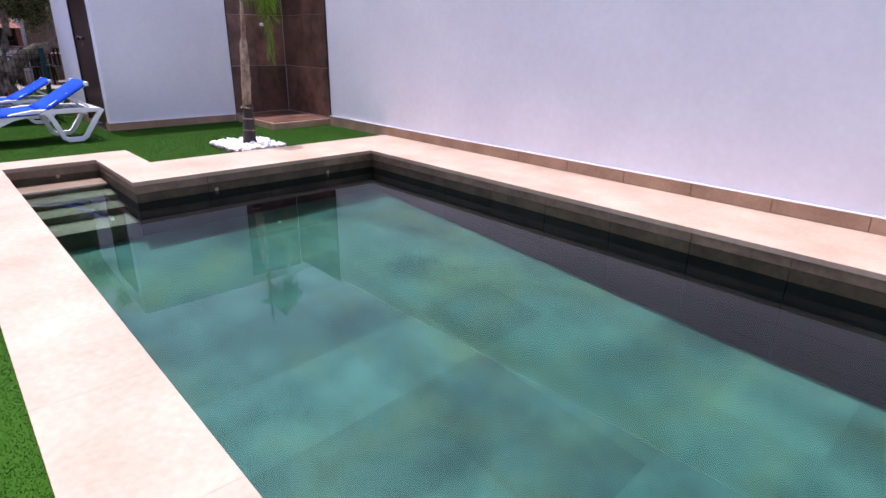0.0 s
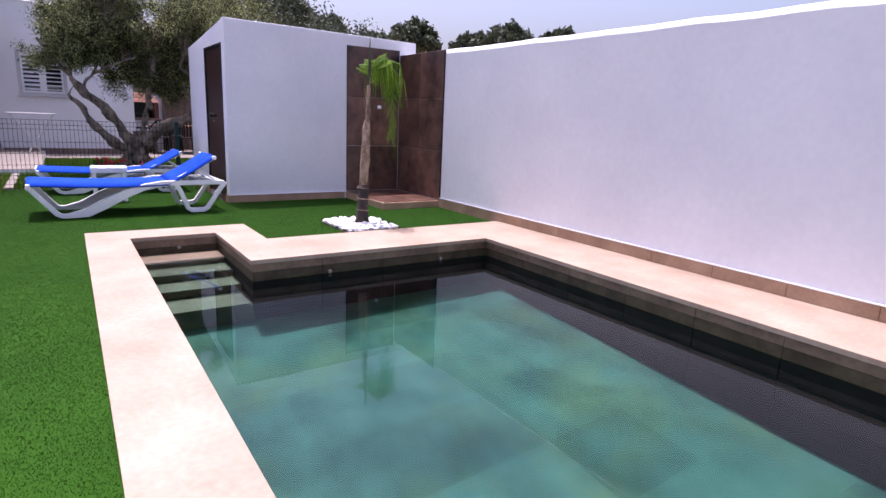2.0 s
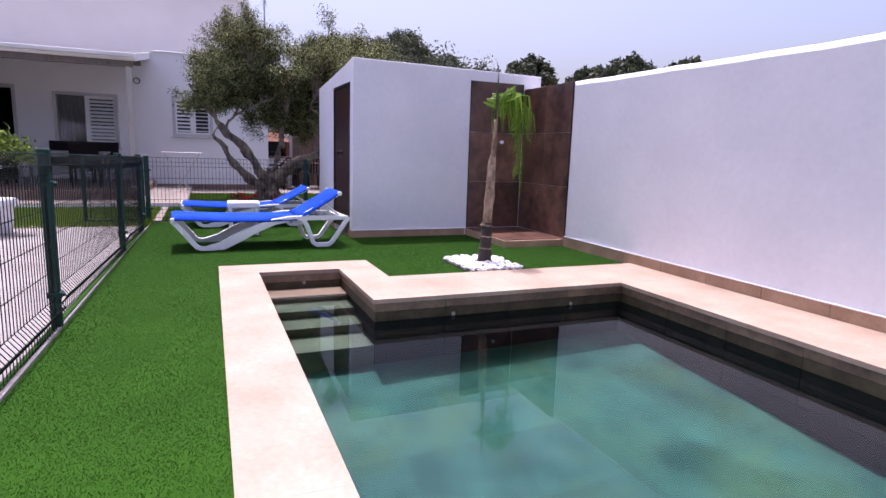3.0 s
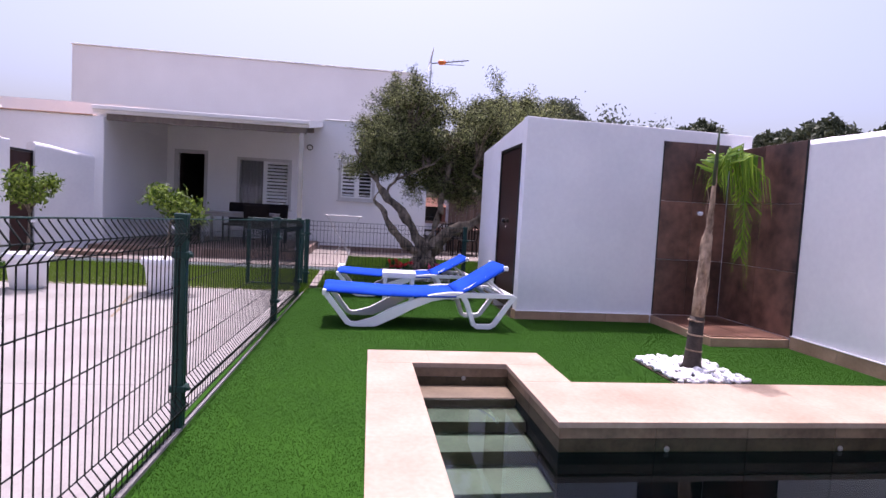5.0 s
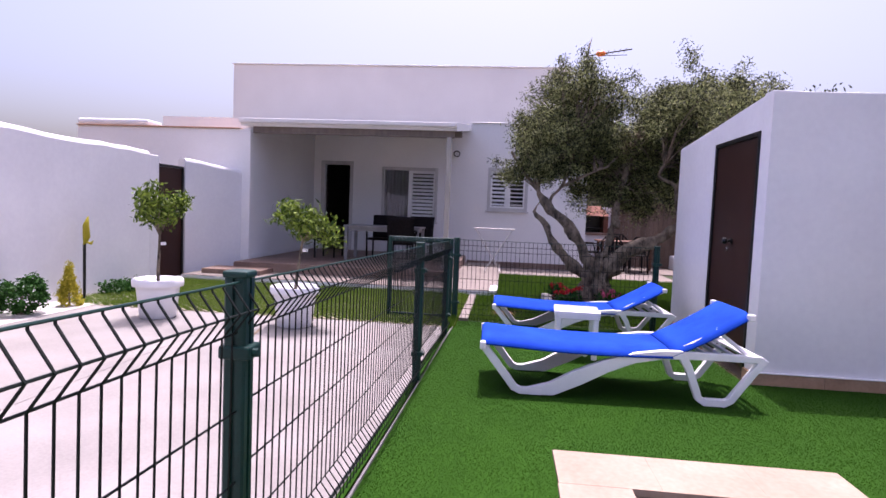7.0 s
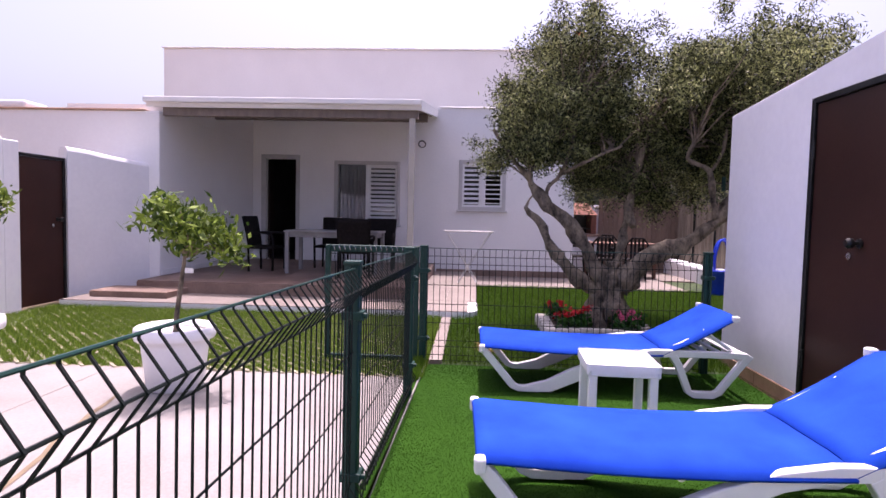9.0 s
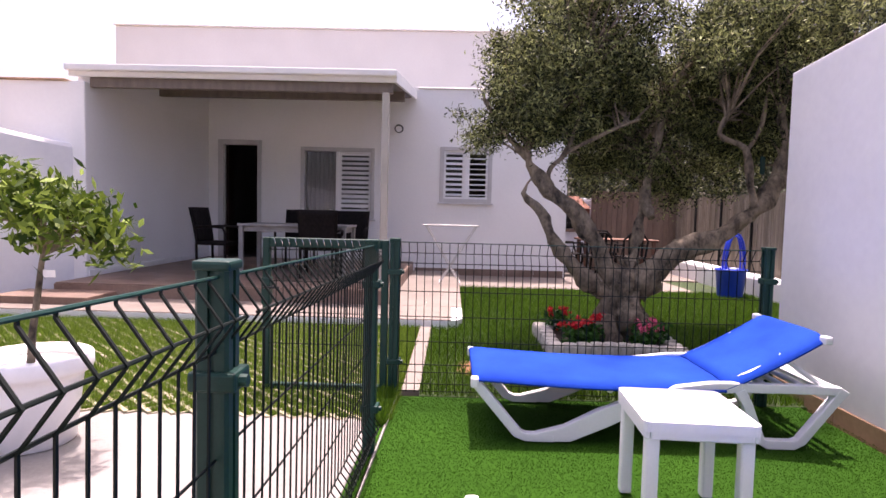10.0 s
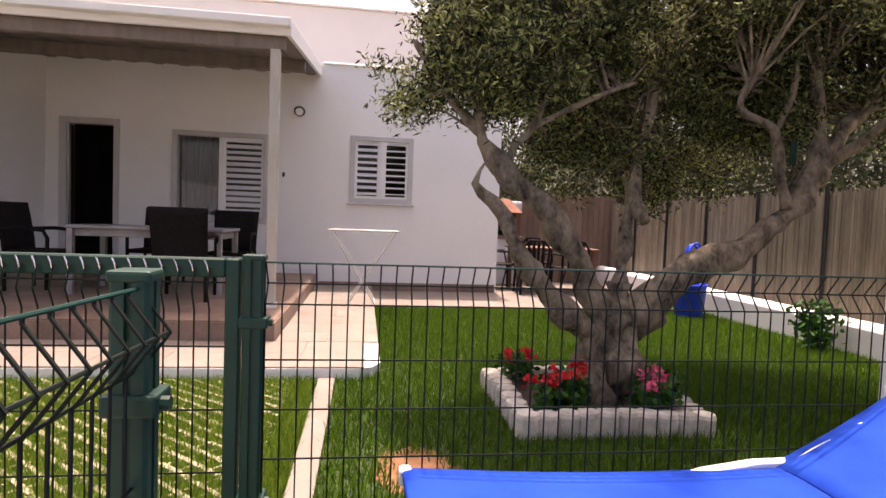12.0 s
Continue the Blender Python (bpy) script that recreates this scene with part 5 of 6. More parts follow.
# loose sprays that break the crown's outline
sprays = []
while len(sprays) < 480:
    at, size, _ = rg.choice(LOBES[:4])
    v, _ = in_lobe(1)
    c = Vector([at[k] + size[k] * v[k] for k in range(3)])
    if v.z < -0.35 or noise.noise(c * 1.5 + Vector((3, 1, 7))) < 0.0:
        continue
    for k in range(4):
        sprays.append(tuple(c + v * 0.06 * k + Vector((0, 0, 0.02 * k))))
leaf_cloud("spray", sprays, (0.05, 0.05, 0.045), 44, 0.050, 0.013, OLIVE, ol, 23, 0.3)
tag = part("tree_tag", box(0.02, 1.17, 1.60, 0.04, 1.21, 1.76, 0.004), FENCE_GREEN, ol, "green plastic tag")

bed = holder("flower_bed_edging", Matrix(), "scalloped white concrete edging of the olive bed", "edging", kind="structure")
stone = bmesh.new()
lathe([(0.055, -0.04), (0.066, 0.0), (0.068, 0.10), (0.06, 0.12), (0.03, 0.125)], 10, stone)
first = part("edging_stone", stone, EDGING, bed)
spots = []
BX0, BX1, BY0, BY1 = -5.76, -4.83, 0.345, 1.36
for i in range(10):
    spots += [(BX1, BY0 + i * 0.113), (BX0, BY0 + i * 0.113)]
for i in range(1, 8):
    spots += [(BX0 + i * 0.116, BY0), (BX0 + i * 0.116, BY1)]
first.location = (*spots[0], -0.01)
for x, y in spots[1:]:
    o = new("edging_stone", first.data)
    o.parent, o.location, o.rotation_euler = bed, (x, y, -0.01 + 0.012 * math.sin(7 * x + 5 * y)), (0, 0, x * 9 + y * 7)
sheet("bed_soil", [(BX0, BY0, BX1, BY1)], 0.05, SOIL, "dark soil in the olive bed", "soil", 0.07)


def flowers(x, y, r, mat, seed, label, n=26):
    f = holder("flowering_plant", pose(x, y, 0.045), label, "flowers", "bed flowers")
    rg = random.Random(seed)
    cs = [(rg.uniform(-r, r), rg.uniform(-r, r), rg.uniform(0.03, 0.19)) for _ in range(n)]
    leaf_cloud("leaves", cs, (0.03, 0.03, 0.03), 12, 0.05, 0.035, BUSH, f, seed)
    top = [(rg.uniform(-r, r), rg.uniform(-r, r), rg.uniform(0.16, 0.24)) for _ in range(int(n * 0.38))]
    leaf_cloud("blossom", top, (0.018, 0.018, 0.012), 14, 0.035, 0.03, mat, f, seed + 50)


flowers(-5.05, 0.58, 0.13, FLOWER_RED, 1, "red geraniums in the olive bed", 34)
flowers(-5.2, 0.72, 0.08, FLOWER_RED, 2, "red geraniums in the olive bed", 12)
flowers(-5.6, 0.47, 0.10, FLOWER_RED, 3, "dark red flowers at the bed's corner", 16)
flowers(-4.95, 1.12, 0.09, FLOWER_PINK, 4, "low pink flowers in the olive bed", 18)
flowers(-5.15, 1.25, 0.09, FLOWER_PINK, 5, "low pink flowers in the olive bed", 18)

# ---------------------------------------------------------------- far side of the lawn
plaster_wall("wall_garden_low", (-4.15, 4.15), (-13.1, 4.15), -0.22, 0.28, 0.36, "low white garden wall along the lawn", wave=0.008)
bk = holder("bucket", pose(-8.96, 3.74, -0.02) @ Matrix.Scale(1.08, 4), "bright blue plastic bucket on the lawn", "bucket")
part("body", lathe([(0.16, 0), (0.165, 0.01), (0.20, 0.38), (0.212, 0.385), (0.214, 0.41), (0.205, 0.415), (0.195, 0.38), (0.16, 0.03)], 28), BUCKET_BLUE, bk, "", True)
part("bail", tube([(0, -0.20, 0.39), (0.08, -0.15, 0.40), (0.14, 0, 0.40), (0.08, 0.15, 0.40), (0, 0.20, 0.39)], 0.005, 6), STEEL, bk)
hz = holder("garden_hose", pose(-8.96, 3.76, 0.02), "coiled blue garden hose standing in the bucket", "hose")
pts = []
for i in range(121):
    a = i / 120 * 6.28 * 5
    pts.append((0.05 * math.sin(a * 0.7), 0.02 - 0.135 * math.cos(a) * (1 + 0.10 * math.sin(a * 0.31)), 0.49 + 0.44 * math.sin(a) * (1 + 0.05 * math.sin(a * 0.43))))
part("coil", tube(pts, 0.014, 6), BUCKET_BLUE, hz, "", True)
sp = holder("small_shrub", pose(-7.0, 3.95, -0.02), "small broad-leaved shrub by the low wall", "shrub")
rg = random.Random(31)
leaf_cloud("foliage", [(rg.uniform(-0.13, 0.13), rg.uniform(-0.16, 0.10), rg.uniform(0.08, 0.42)) for _ in range(30)], (0.045, 0.045, 0.04), 16, 0.085, 0.04, BUSH, sp, 32, 0.3)
part("stem", tube([(0, 0, 0), (0.02, 0, 0.3)], [0.015, 0.006], 6), BARK, sp)

# cane screen behind the low wall: vertical canes tied in bays
cane = holder("cane_screen", Matrix(), "weathered grey-brown cane screen behind the low wall", "fence", kind="structure")
rng = np.random.default_rng(5)
for k in range(8):
    xa = -4.2 - k * 1.11
    bm = bmesh.new()
    n = 56
    for i in range(n):
        x, y = xa - 1.11 * (i + 0.5) / n, 4.45 + rng.normal() * 0.004
        h = 1.60 + rng.normal() * 0.02
        tube([(x, y, 0.2), (x + rng.normal() * 0.003, y, h)], 0.0125, 5, bm, cap=False)
    part("cane_bay", bm, BAMBOO, cane)
    part("screen_post", tube([(xa, 4.42, 0.1), (xa, 4.42, 1.66)], 0.022, 8), DARK_METAL, cane)
scr = holder("board_screen", Matrix(), "brown board screen at the end of the garden", "fence", kind="structure")
for i in range(17):
    y = 2.55 + i * 0.115
    part("board", box(-13.06, y + 0.003, -0.05, -13.03, y + 0.112, 1.74 + 0.01 * (i % 3), 0.003), SCREEN_BROWN, scr)
plaster_wall("wall_garden_end", (-13.1, 1.5), (-13.1, 4.6), 0.2, 1.60, 1.60, "white wall behind the barbecue")

# barbecue of brick with a dark hearth
bq = holder("barbecue", pose(-12.75, 1.98, -0.002), "brick barbecue with a dark hearth and clay hood", "barbecue")
part("base", box(-0.35, -0.40, 0, 0.30, 0.40, 0.85, 0.01), PLASTER, bq)
part("slab", box(-0.38, -0.44, 0.85, 0.36, 0.44, 0.91, 0.008), TERRACE, bq)
for y0, y1 in ((-0.40, -0.28), (0.28, 0.40)):
    part("cheek", box(-0.35, y0, 0.91, 0.30, y1, 1.35, 0.006), BRICK, bq)
part("back", box(-0.35, -0.28, 0.91, -0.27, 0.28, 1.35), DARK_METAL, bq)
bm = bmesh.new()
a = [bm.verts.new(p) for p in ((-0.37, -0.42, 1.35), (0.34, -0.42, 1.35), (0.34, 0.42, 1.35), (-0.37, 0.42, 1.35), (-0.33, -0.22, 1.62), (0.02, -0.22, 1.62), (0.02, 0.22, 1.62), (-0.33, 0.22, 1.62))]
for f in ((0, 3, 2, 1), (4, 5, 6, 7), (0, 1, 5, 4), (1, 2, 6, 5), (2, 3, 7, 6), (3, 0, 4, 7)):
    bm.faces.new([a[i] for i in f])
part("hood", bm, BRICK, bq)
part("grill", box(-0.26, -0.27, 1.02, 0.28, 0.27, 1.035), DARK_METAL, bq)

gt = holder("garden_table", pose(-11.75, 2.75, -0.002), "reddish wooden garden table by the barbecue", "table")
part("tabletop", box(-0.40, -0.75, 0.71, 0.40, 0.75, 0.75, 0.008), WOOD, gt)
for x in (-0.33, 0.33):
    for y in (-0.66, 0.66):
        part("leg", box(x - 0.035, y - 0.035, 0, x + 0.035, y + 0.035, 0.71, 0.005), WOOD, gt)


def plastic_chair(m):
    c = holder("plastic_chair", m, "dark plastic garden armchair at the wooden table", "chair", "garden chairs")
    part("seat", box(-0.22, -0.22, 0.42, 0.22, 0.22, 0.45, 0.012), WICKER, c)
    for x in (-0.2, 0.2):
        for y in (-0.2, 0.2):
            part("leg", tube([(x * 1.1, y * 1.1, 0), (x, y, 0.43)], [0.018, 0.024], 8), WICKER, c)
    part("back_frame", tube([(-0.21, -0.22, 0.44), (-0.23, -0.27, 0.75), (-0.12, -0.30, 0.88), (0.12, -0.30, 0.88), (0.23, -0.27, 0.75), (0.21, -0.22, 0.44)], 0.02, 8), WICKER, c)
    for x in (-0.12, -0.04, 0.04, 0.12):
        part("back_slat", box(x - 0.022, -0.275, 0.45, x + 0.022, -0.262, 0.86, 0.003), WICKER, c)
    for x in (-0.24, 0.24):
        part("armrest", tube([(x, -0.24, 0.66), (x, 0.14, 0.66), (x, 0.2, 0.44)], 0.018, 8), WICKER, c)
    return c


ch = plastic_chair(pose(-11.1, 2.2, -0.002, 0, 0, 90))
copy_thing(ch, pose(-11.1, 2.85, -0.002, 0, 0, 95))
copy_thing(ch, pose(-11.7, 1.85, -0.002, 0, 0, 10))
copy_thing(ch, pose(-12.4, 2.7, -0.002, 0, 0, -90))


# ---------------------------------------------------------------- porch furniture and clothes airer
def wicker_chair(m):
    c = holder("wicker_chair", m, "dark brown woven wicker armchair on the terrace", "chair", "porch chairs")
    part("seat", box(-0.24, -0.23, 0.38, 0.24, 0.24, 0.43, 0.02, segments=2), WICKER, c)
    bm = bmesh.new()
    rows = []
    for i in range(9):
        z = 0.40 + 0.52 * i / 8
        y = -0.22 - 0.10 * (i / 8) ** 1.3
        rows.append([bm.verts.new((x, y - 0.02 * math.cos(x * 5), z)) for x in np.linspace(-0.25 - 0.02 * i / 8, 0.25 + 0.02 * i / 8, 9)])
    for a, b in zip(rows, rows[1:]):
        for k in range(8):
            bm.faces.new((a[k], a[k + 1], b[k + 1], b[k]))
    bk_ = part("backrest", bm, WICKER, c, "", True)
    bk_.modifiers.new("thick", "SOLIDIFY").thickness = 0.03
    for x in (-0.24, 0.24):
        part("armrest", tube([(x, -0.25, 0.64), (x * 1.06, 0.0, 0.655), (x * 1.06, 0.18, 0.64), (x * 1.03, 0.22, 0.56), (x, 0.21, 0.02)], 0.02, 8), WICKER, c, "", True)
        part("leg", tube([(x, -0.21, 0.0), (x, -0.22, 0.42)], 0.02, 8), WICKER, c)
    return c


wc = wicker_chair(pose(-8.0, -2.33, TZ, 0, 0, 92))
copy_thing(wc, pose(-9.2, -2.15, TZ, 0, 0, -88))
copy_thing(wc, pose(-8.6, -4.0, TZ, 0, 0, -4))
copy_thing(wc, pose(-9.3, -3.05, TZ, 0, 0, -95))
pt = holder("porch_table", pose(-8.62, -2.80, TZ), "grey rectangular porch table with metal legs", "table")
part("tabletop", box(-0.42, -0.78, 0.68, 0.42, 0.78, 0.715, 0.006), TABLE_GREY, pt)
for x in (-0.38, 0.38):
    for y in (-0.73, 0.73):
        part("leg", box(x - 0.03, y - 0.03, 0, x + 0.03, y + 0.03, 0.68, 0.004), TABLE_GREY, pt)
part("apron", box(-0.36, -0.72, 0.60, 0.36, 0.72, 0.68, 0.004), TABLE_GREY, pt)

ar = holder("clothes_airer", pose(-9.2, -0.56, 0.078), "folding pale grey metal clothes airer on the path", "clothes airer")
for x in (-0.25, 0.25):
    part("rail", tube([(x, -0.42, 0.90), (x, 0.44, 0.90)], 0.010, 8), FRAME_GREY, ar)
for y, e in ((-0.38, 0.16), (0.40, -0.16)):
    for x in (-0.24, 0.24):
        part("leg", tube([(x, y, 0.89), (x, e, 0.0)], 0.009, 8), FRAME_GREY, ar)
    part("foot_bar", tube([(-0.24, e, 0.01), (0.24, e, 0.01)], 0.009, 8), FRAME_GREY, ar)
for y in np.linspace(-0.36, 0.38, 10):
    part("line", tube([(-0.25, float(y), 0.90), (0.25, float(y), 0.90)], 0.0035, 6), FRAME_GREY, ar)


# ---------------------------------------------------------------- beyond the walls
def pine(x, y, h, w, seed, z0=0.0):
    p = holder("pine_tree", pose(x, y, -0.06), "far dark stone pine against the sky", "tree", "far pines")
    part("trunk", tube([(0, 0, 0), (0.2, 0.1, h * 0.4), (0, 0, h * 0.8)], [0.35, 0.25, 0.12], 8), BARK, p)
    rg = random.Random(seed)
    cs = []
    for i in range(70):
        a, r = rg.uniform(0, 6.28), rg.random() ** 0.5
        cs.append((w * r * math.cos(a), w * r * math.sin(a), h * (0.80 + 0.17 * (1 - r * r) * rg.random() + 0.04 * rg.random())))
    bm = bmesh.new()
    for c in cs[::5]:
        tube([(0, 0, h * 0.62), (c[0] * 0.5, c[1] * 0.5, h * 0.76), c], [0.09, 0.06, 0.02], 5, bm)
    tagged(part("boughs", bm, BARK, p), kind="stuff")
    leaf_cloud("crown", cs, (w * 0.10, w * 0.10, h * 0.022), 170, 0.36, 0.14, PINE, p, seed, -0.3)


pine(-62.0, 22.0, 15.2, 3.6, 1)
pine(-53.0, 20.0, 12.6, 2.6, 2)
pine(-45.0, 21.0, 10.0, 1.5, 3)
pine(-37.0, 21.5, 8.0, 1.4, 8)
pine(-28.2, 20.0, 7.4, 1.7, 4)
pine(-21.8, 20.0, 6.1, 1.1, 5)
pine(-18.6, 20.0, 6.2, 1.5, 6)
pine(-14.6, 20.0, 5.6, 1.0, 7)

def hedge_tree(x, y, h, w, seed):
    p = holder("hedge_tree", pose(x, y, -0.06), "dense dark evergreen behind the garden screen", "tree", "trees behind the screen")
    part("trunk", tube([(0, 0, 0), (0.05, 0.05, h * 0.7)], [0.12, 0.05], 8), BARK, p)
    rg = random.Random(seed)
    cs = []
    for i in range(150):
        v = Vector((rg.gauss(0, 1), rg.gauss(0, 1), rg.gauss(0, 1))).normalized() * rg.random() ** 0.4
        cs.append((w * v.x, w * v.y, h * (0.58 + 0.42 * v.z)))
    leaf_cloud("crown", cs, (w * 0.14, w * 0.14, h * 0.06), 60, 0.11, 0.05, PINE, p, seed, 0)


hedge_tree(-14.6, 3.0, 4.0, 1.4, 41)
hedge_tree(-14.4, 5.2, 4.6, 1.5, 42)
hedge_tree(-12.6, 6.2, 4.4, 1.4, 43)
hedge_tree(-10.5, 6.4, 4.1, 1.3, 44)
hedge_tree(-8.4, 6.6, 3.6, 1.2, 45)

nb = holder("neighbour_house", Matrix(), "neighbouring white house with a clay tile roof", "house", kind="structure")
part("wall", box(-1.2, 9.2, -0.1, 9.5, 15.5, 2.75, 0.01), HOUSE_PAINT, nb)
bm = bmesh.new()
a = [bm.verts.new(p) for p in ((-1.6, 8.9, 2.72), (9.9, 8.9, 2.72), (9.9, 15.8, 2.72), (-1.6, 15.8, 2.72), (2.0, 12.3, 3.7), (6.5, 12.3, 3.7))]
for f in ((0, 1, 5, 4), (1, 2, 5), (2, 3, 4, 5), (3, 0, 4), (0, 3, 2, 1)):
    bm.faces.new([a[i] for i in f])
roof = part("roof", bm, ROOF_TILE, nb, "clay tile roof")
for i in range(46):
    x = -1.5 + i * 0.25
    part("eave_tile", tube([(x, 8.82, 2.74), (x, 9.5, 2.92)], [0.09, 0.075], 8), ROOF_TILE, roof)

# ---------------------------------------------------------------- pieces: coping, pool tiles, pavers, terrace tiles
cop = holder("pool_coping", Matrix(), "pale pink limestone coping slabs round the pool", "coping", kind="structure")


def slabs(x0, y0, x1, y1, nx, ny, bevel=0.0007, lean=0.0):
    for i in range(nx):
        for j in range(ny):
            bm = box(x0 + (x1 - x0) * i / nx + 0.0002, y0 + (y1 - y0) * j / ny + 0.0002, -0.035, x0 + (x1 - x0) * (i + 1) / nx - 0.0002, y0 + (y1 - y0) * (j + 1) / ny - 0.0002, 0.0, bevel, segments=2)
            for v in bm.verts:
                if v.co.y < y0 + 0.01:
                    v.co.y += lean * v.co.x
            part("coping_slab", bm, STONE, cop)


slabs(PX0 - 0.008, 0.0, 9.3, PY0 + 0.015, 12, 1, lean=-0.012)
slabs(0.0, 0.0, PX0 - 0.01, 1.48, 1, 3)
slabs(PX0 - 0.008, PYA - 0.015, NX - 0.002, 1.48, 1, 1)
slabs(NX, PYA - 0.015, PX1 + 0.015, WALL_Y - 0.024, 1, 5)
slabs(PX1 + 0.017, PY1 - 0.015, 9.3, WALL_Y - 0.024, 11, 1)
slabs(PX2 - 0.015, PY0 + 0.017, 9.3, PY1 - 0.017, 1, 4)

band = holder("waterline_tiles", Matrix(), "brown-grey stone tiles along the waterline", "tiles", kind="structure")


def band_x(x0, x1, y, inward, z0, z1, n, mat=POOL_BAND, name="waterline_tile"):
    for i in range(n):
        a, b = x0 + (x1 - x0) * i / n + 0.0015, x0 + (x1 - x0) * (i + 1) / n - 0.0015
        part(name, box(a, min(y, y - 0.012 * inward), z0, b, max(y, y - 0.012 * inward), z1, 0.0015), mat, band)


def band_y(y0, y1, x, inward, z0, z1, n, mat=POOL_BAND, name="waterline_tile"):
    for i in range(n):
        a, b = y0 + (y1 - y0) * i / n + 0.0015, y0 + (y1 - y0) * (i + 1) / n - 0.0015
        part(name, box(min(x, x - 0.012 * inward), a, z0, max(x, x - 0.012 * inward), b, z1, 0.0015), mat, band)


# POOL_SIDE rows below the water carry the walls' shade in their colour
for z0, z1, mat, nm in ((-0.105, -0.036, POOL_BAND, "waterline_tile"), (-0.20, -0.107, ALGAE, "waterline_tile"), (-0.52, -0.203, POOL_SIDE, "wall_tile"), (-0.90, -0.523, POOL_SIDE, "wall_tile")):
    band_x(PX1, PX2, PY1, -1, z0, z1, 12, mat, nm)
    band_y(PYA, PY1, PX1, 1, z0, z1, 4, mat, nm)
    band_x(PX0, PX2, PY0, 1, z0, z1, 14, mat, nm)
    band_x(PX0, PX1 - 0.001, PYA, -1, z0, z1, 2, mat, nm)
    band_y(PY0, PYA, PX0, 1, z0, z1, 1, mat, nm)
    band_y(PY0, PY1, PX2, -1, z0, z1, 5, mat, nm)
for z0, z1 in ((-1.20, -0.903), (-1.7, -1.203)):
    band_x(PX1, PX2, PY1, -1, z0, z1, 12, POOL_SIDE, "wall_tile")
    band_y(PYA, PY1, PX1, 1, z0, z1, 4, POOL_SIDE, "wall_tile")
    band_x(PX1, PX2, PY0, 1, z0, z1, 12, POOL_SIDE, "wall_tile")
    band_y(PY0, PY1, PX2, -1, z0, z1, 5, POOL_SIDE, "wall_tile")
# floor tiles on the sloping bottom, all on one mesh
pf = holder("pool_floor", Matrix(), "mottled green stone tiles on the pool floor", "tiles", kind="structure")
TW, TL = (PY1 - PY0) / 5, 0.6
me = None
slope_deg = math.degrees(math.atan(0.06))
for i in range(12):
    for j in range(5):
        x = PX1 + 0.3 + i * TL
        if me is None:
            o = part("floor_tile", box(-TL / 2 / math.cos(radians(slope_deg)) + 0.0003, -TW / 2 + 0.0003, -0.012, TL / 2 / math.cos(radians(slope_deg)) - 0.0003, TW / 2 - 0.0003, 0, 0.0), POOL_TILE, pf)
            me = o.data
        else:
            o = new("floor_tile", me)
            o.parent = pf
        o.matrix_local = pose(x, PY0 + TW * (j + 0.5), pool_depth(x), 0, slope_deg, 0)

# terrace tiles, path tiles
me = None
for i in range(10):
    for j in range(9):
        w, l = 4.28 / 10, 3.92 / 9
        if me is None:
            o = part("floor_tile", box(-w / 2 + 0.002, -l / 2 + 0.002, -0.014, w / 2 - 0.002, l / 2 - 0.002, 0, 0.002), TERRACE, tr)
            me = o.data
        else:
            o = new("floor_tile", me)
            o.parent = tr
        o.location = (HX + 0.01 + w * (i + 0.5), -5.195 + l * (j + 0.5), TZ)
me = None
for i in range(2):
    for j in range(11):
        w, l = 0.42, 0.47
        if me is None:
            o = part("path_tile", box(-w / 2 + 0.0015, -l / 2 + 0.0015, 0, w / 2 - 0.0015, l / 2 - 0.0015, 0.012, 0.002), PATH_TILE, pth)
            me = o.data
        else:
            o = new("path_tile", me)
            o.parent = pth
        o.location = (-5.925 - w * (i + 0.5), -5.69 + l * (j + 0.5), 0.066)
for i in range(10):
    for j in range(2):
        o = new("path_tile", me)
        o.parent, o.location = pth, (-6.775 - 0.21 - 0.42 * i, -1.26 + 0.214 + 0.428 * j, 0.066)
        o.scale.y = 0.91

# grass pavers: a block with six openings, laid side by side
pv = holder("grass_pavers", Matrix(), "cream concrete grass pavers with turf in the openings", "pavers", kind="structure")
bm = bmesh.new()
CW = 0.40 / 3
for s, half, top in ((1, 0.013, 0.0), (-1, 0.007, -0.006)):
    for k in (-2, -1, 0, 1, 2):
        c = k * CW
        xa, xb = max(-0.2, -0.2 + c), min(0.2, 0.2 + c)
        d = half * 0.7071
        ends = [(xa - d, s * (xa - c) + s * d), (xb - d, s * (xb - c) + s * d), (xb + d, s * (xb - c) - s * d), (xa + d, s * (xa - c) - s * d)]
        lo, hi = [bm.verts.new((*e, -0.03)) for e in ends], [bm.verts.new((*e, top)) for e in ends]
        bm.faces.new(hi)
        for q in range(4):
            bm.faces.new((lo[q], lo[(q + 1) % 4], hi[(q + 1) % 4], hi[q]))
bmesh.ops.recalc_face_normals(bm, faces=bm.faces)
o = part("grass_paver", bm, PAVER, pv)
me, first = o.data, True
for i in range(7):
    for j in range(12):
        if not first:
            o = new("grass_paver", me)
            o.parent = pv
        first = False
        o.scale.x = 0.94
        o.location = (-5.71 + 0.376 * i, -5.60 + 0.40 * j, 0.004 * math.sin(3 * i + 5 * j))


# ---------------------------------------------------------------- grass
def in_cells(x, y, rng):
    u, v = (((x + 5.71) / 0.94 - y - 5.60) / CW) % 1.0, (((x + 5.71) / 0.94 + y + 5.60) / CW) % 1.0
    over = 0.28 + 0.36 * np.clip((-3.5 - x) / 1.4, 0, 1)
    return ((np.abs(u - 0.5) < 0.36) & (np.abs(v - 0.5) < 0.42)) | (rng.random(len(x)) < over)


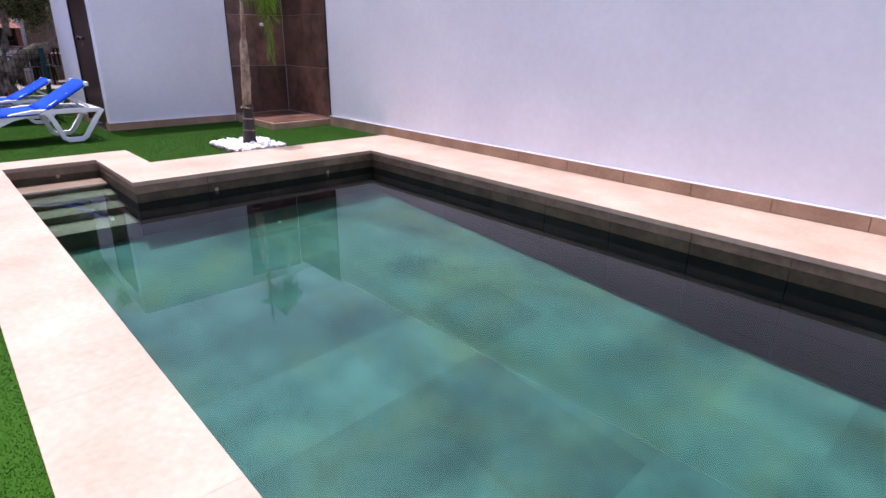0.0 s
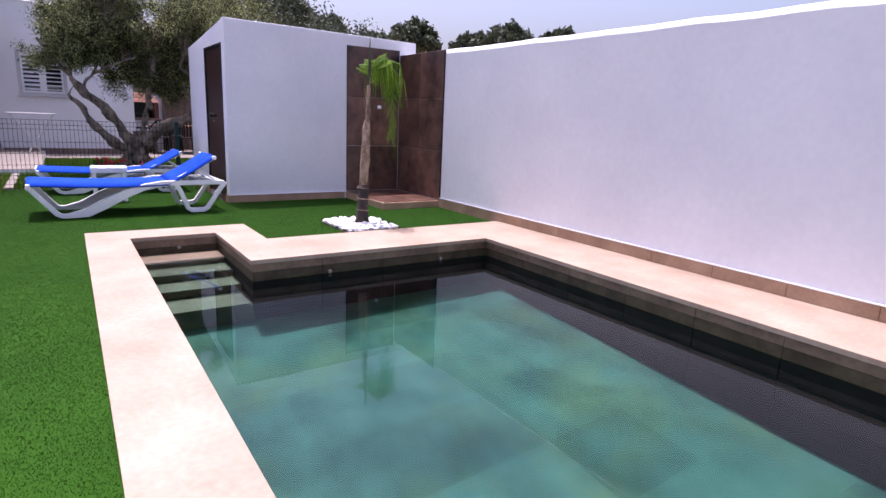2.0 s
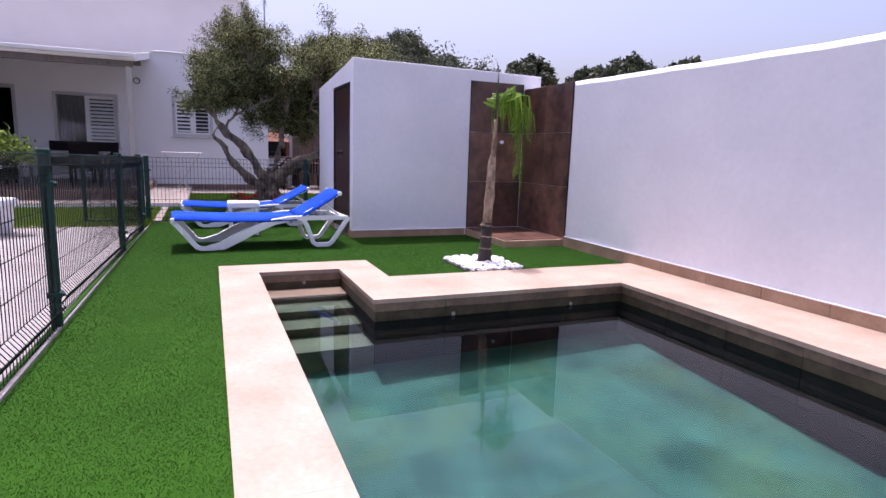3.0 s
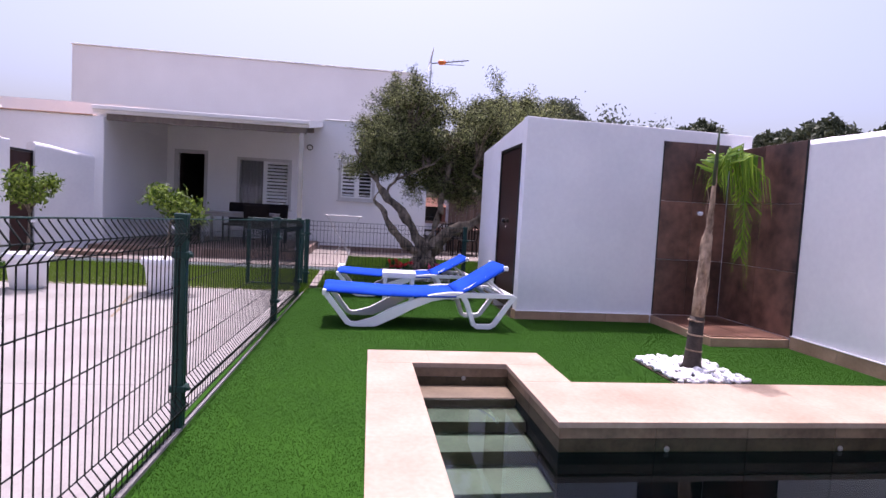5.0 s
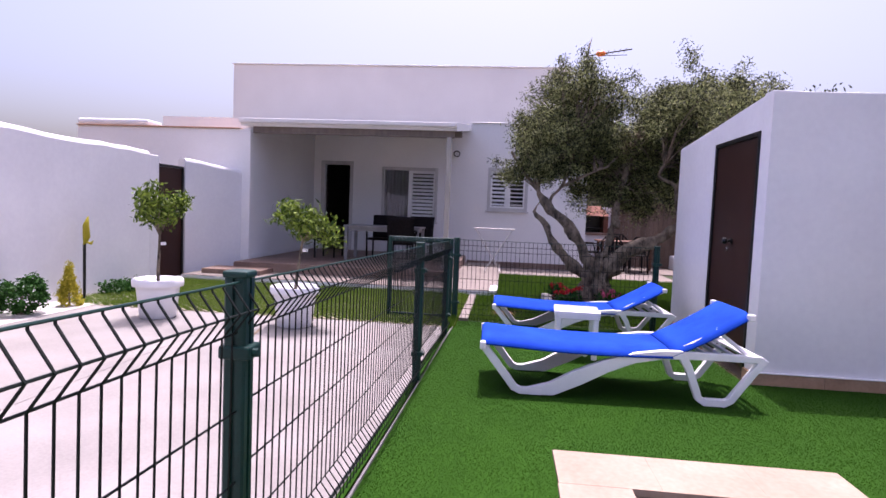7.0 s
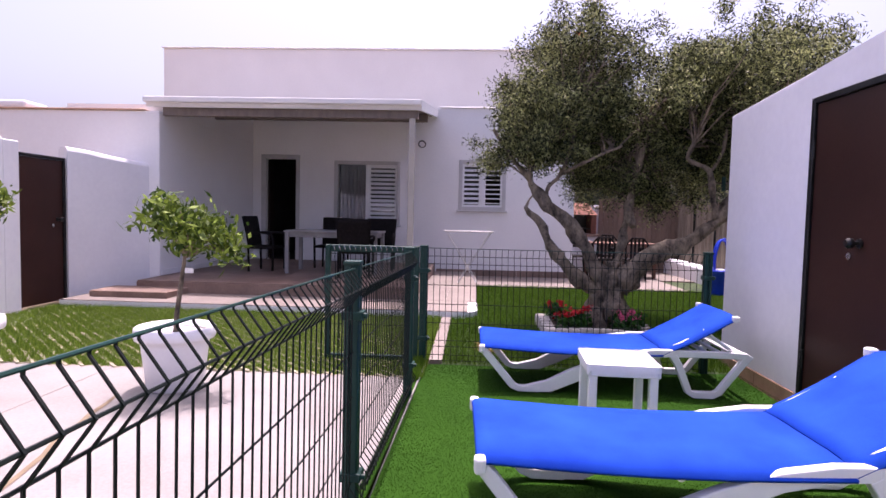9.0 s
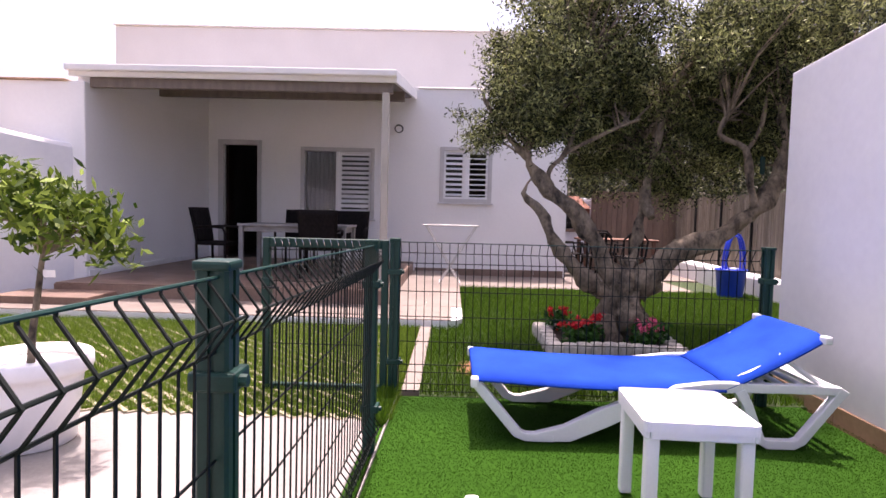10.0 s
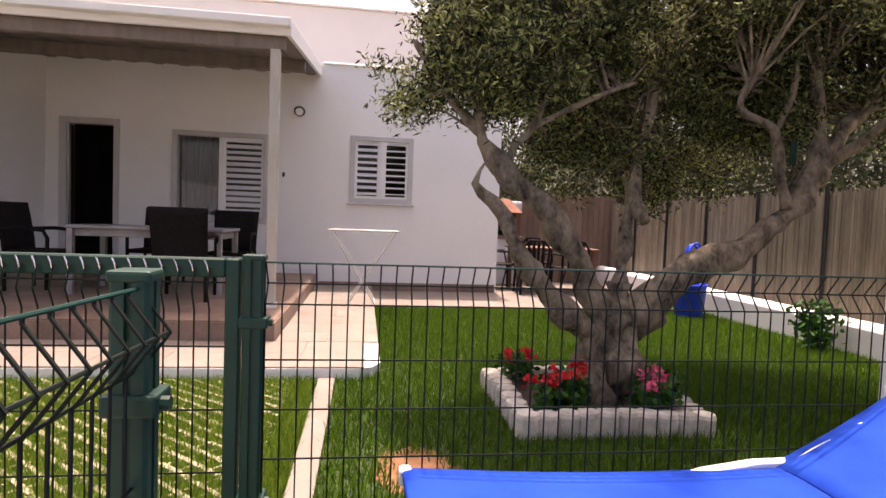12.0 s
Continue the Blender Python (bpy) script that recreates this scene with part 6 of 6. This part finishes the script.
def off_bed(x, y, rng):
    bare = np.hypot((x + 4.45) / 0.19, (y + 0.28) / 0.14) + 0.9 * (rng.random(len(x)) - 0.5) < 1.0
    return ~((x > BX0 - 0.05) & (x < BX1 + 0.06) & (y > BY0 - 0.06) & (y < BY1 + 0.06)) & ~bare


def off_stone(x, y, rng):
    return ~((x > 0.10) & (x < NX) & (y > 2.33) & (y < 2.98)) & (y > fence_y(x) + 0.035) & ~((np.abs(x - 4.73) < 0.155) & (np.abs(y + 0.355) < 0.155)) & ~((x < -0.49) & (y > 3.455))


blades("turf_blades", 560000, TURF_AREAS, 0.003, 0.008, 0.0035, TURF_BLADE, "bright green artificial turf pile", 1, 1.2, -0.022, off_stone, "turf")
blades("lawn_blades", 150000, [(-9.3, -0.72, -3.76, 4.13)], 0.03, 0.07, 0.007, LAWN_BLADE, "fresh green mown grass", 2, 0.9, -0.02, off_bed, "grass")
blades("paver_grass", 250000, [(-5.90, -5.75, -3.30, -0.85)], 0.03, 0.085, 0.0075, PAVER_BLADE, "grass growing in the pavers", 3, 1.0, -0.035, in_cells, "grass")
blades("fence_weeds", 1500, [(-3.80, -0.96, -3.2, -0.87)], 0.03, 0.09, 0.007, LAWN_BLADE, "weeds at the foot of the gate post", 4, 1.0, -0.01, None, "grass")
bm = bmesh.new()
ring = [(-4.45 + (0.27 + 0.10 * noise.noise(Vector((k * 0.7, 3, 1)))) * math.cos(k * 0.2618), -0.28 + (0.19 + 0.08 * noise.noise(Vector((k * 0.9, 8, 2)))) * math.sin(k * 0.2618)) for k in range(24)]
mid = bm.verts.new((-4.45, -0.28, -0.004))
rim = [bm.verts.new((x, y, -0.0195)) for x, y in ring]
for k in range(24):
    bm.faces.new((mid, rim[k], rim[(k + 1) % 24]))
tagged(finish("bare_patch", bm, RED_EARTH, smooth=True), "patch of bare red earth in the lawn", "earth", kind="structure")

# dirty trace of run-off water across the driveway
bm = bmesh.new()
way = [(-2.62, -2.84), (-2.45, -2.80), (-2.25, -2.77), (-2.02, -2.71), (-1.82, -2.68), (-1.66, -2.61), (-1.40, -2.55), (-1.15, -2.50)]
prev = None
for i, (x, y) in enumerate(way):
    w = 0.012 + 0.012 * abs(noise.noise(Vector((i * 1.7, 2, 5))))
    pair = (bm.verts.new((x, y - w, -0.0085)), bm.verts.new((x, y + w, -0.0085)))
    if prev:
        bm.faces.new((prev[0], pair[0], pair[1], prev[1]))
    prev = pair
tagged(finish("water_trace", bm, EARTH), "dried brown trace of water on the concrete", "stain", kind="structure")
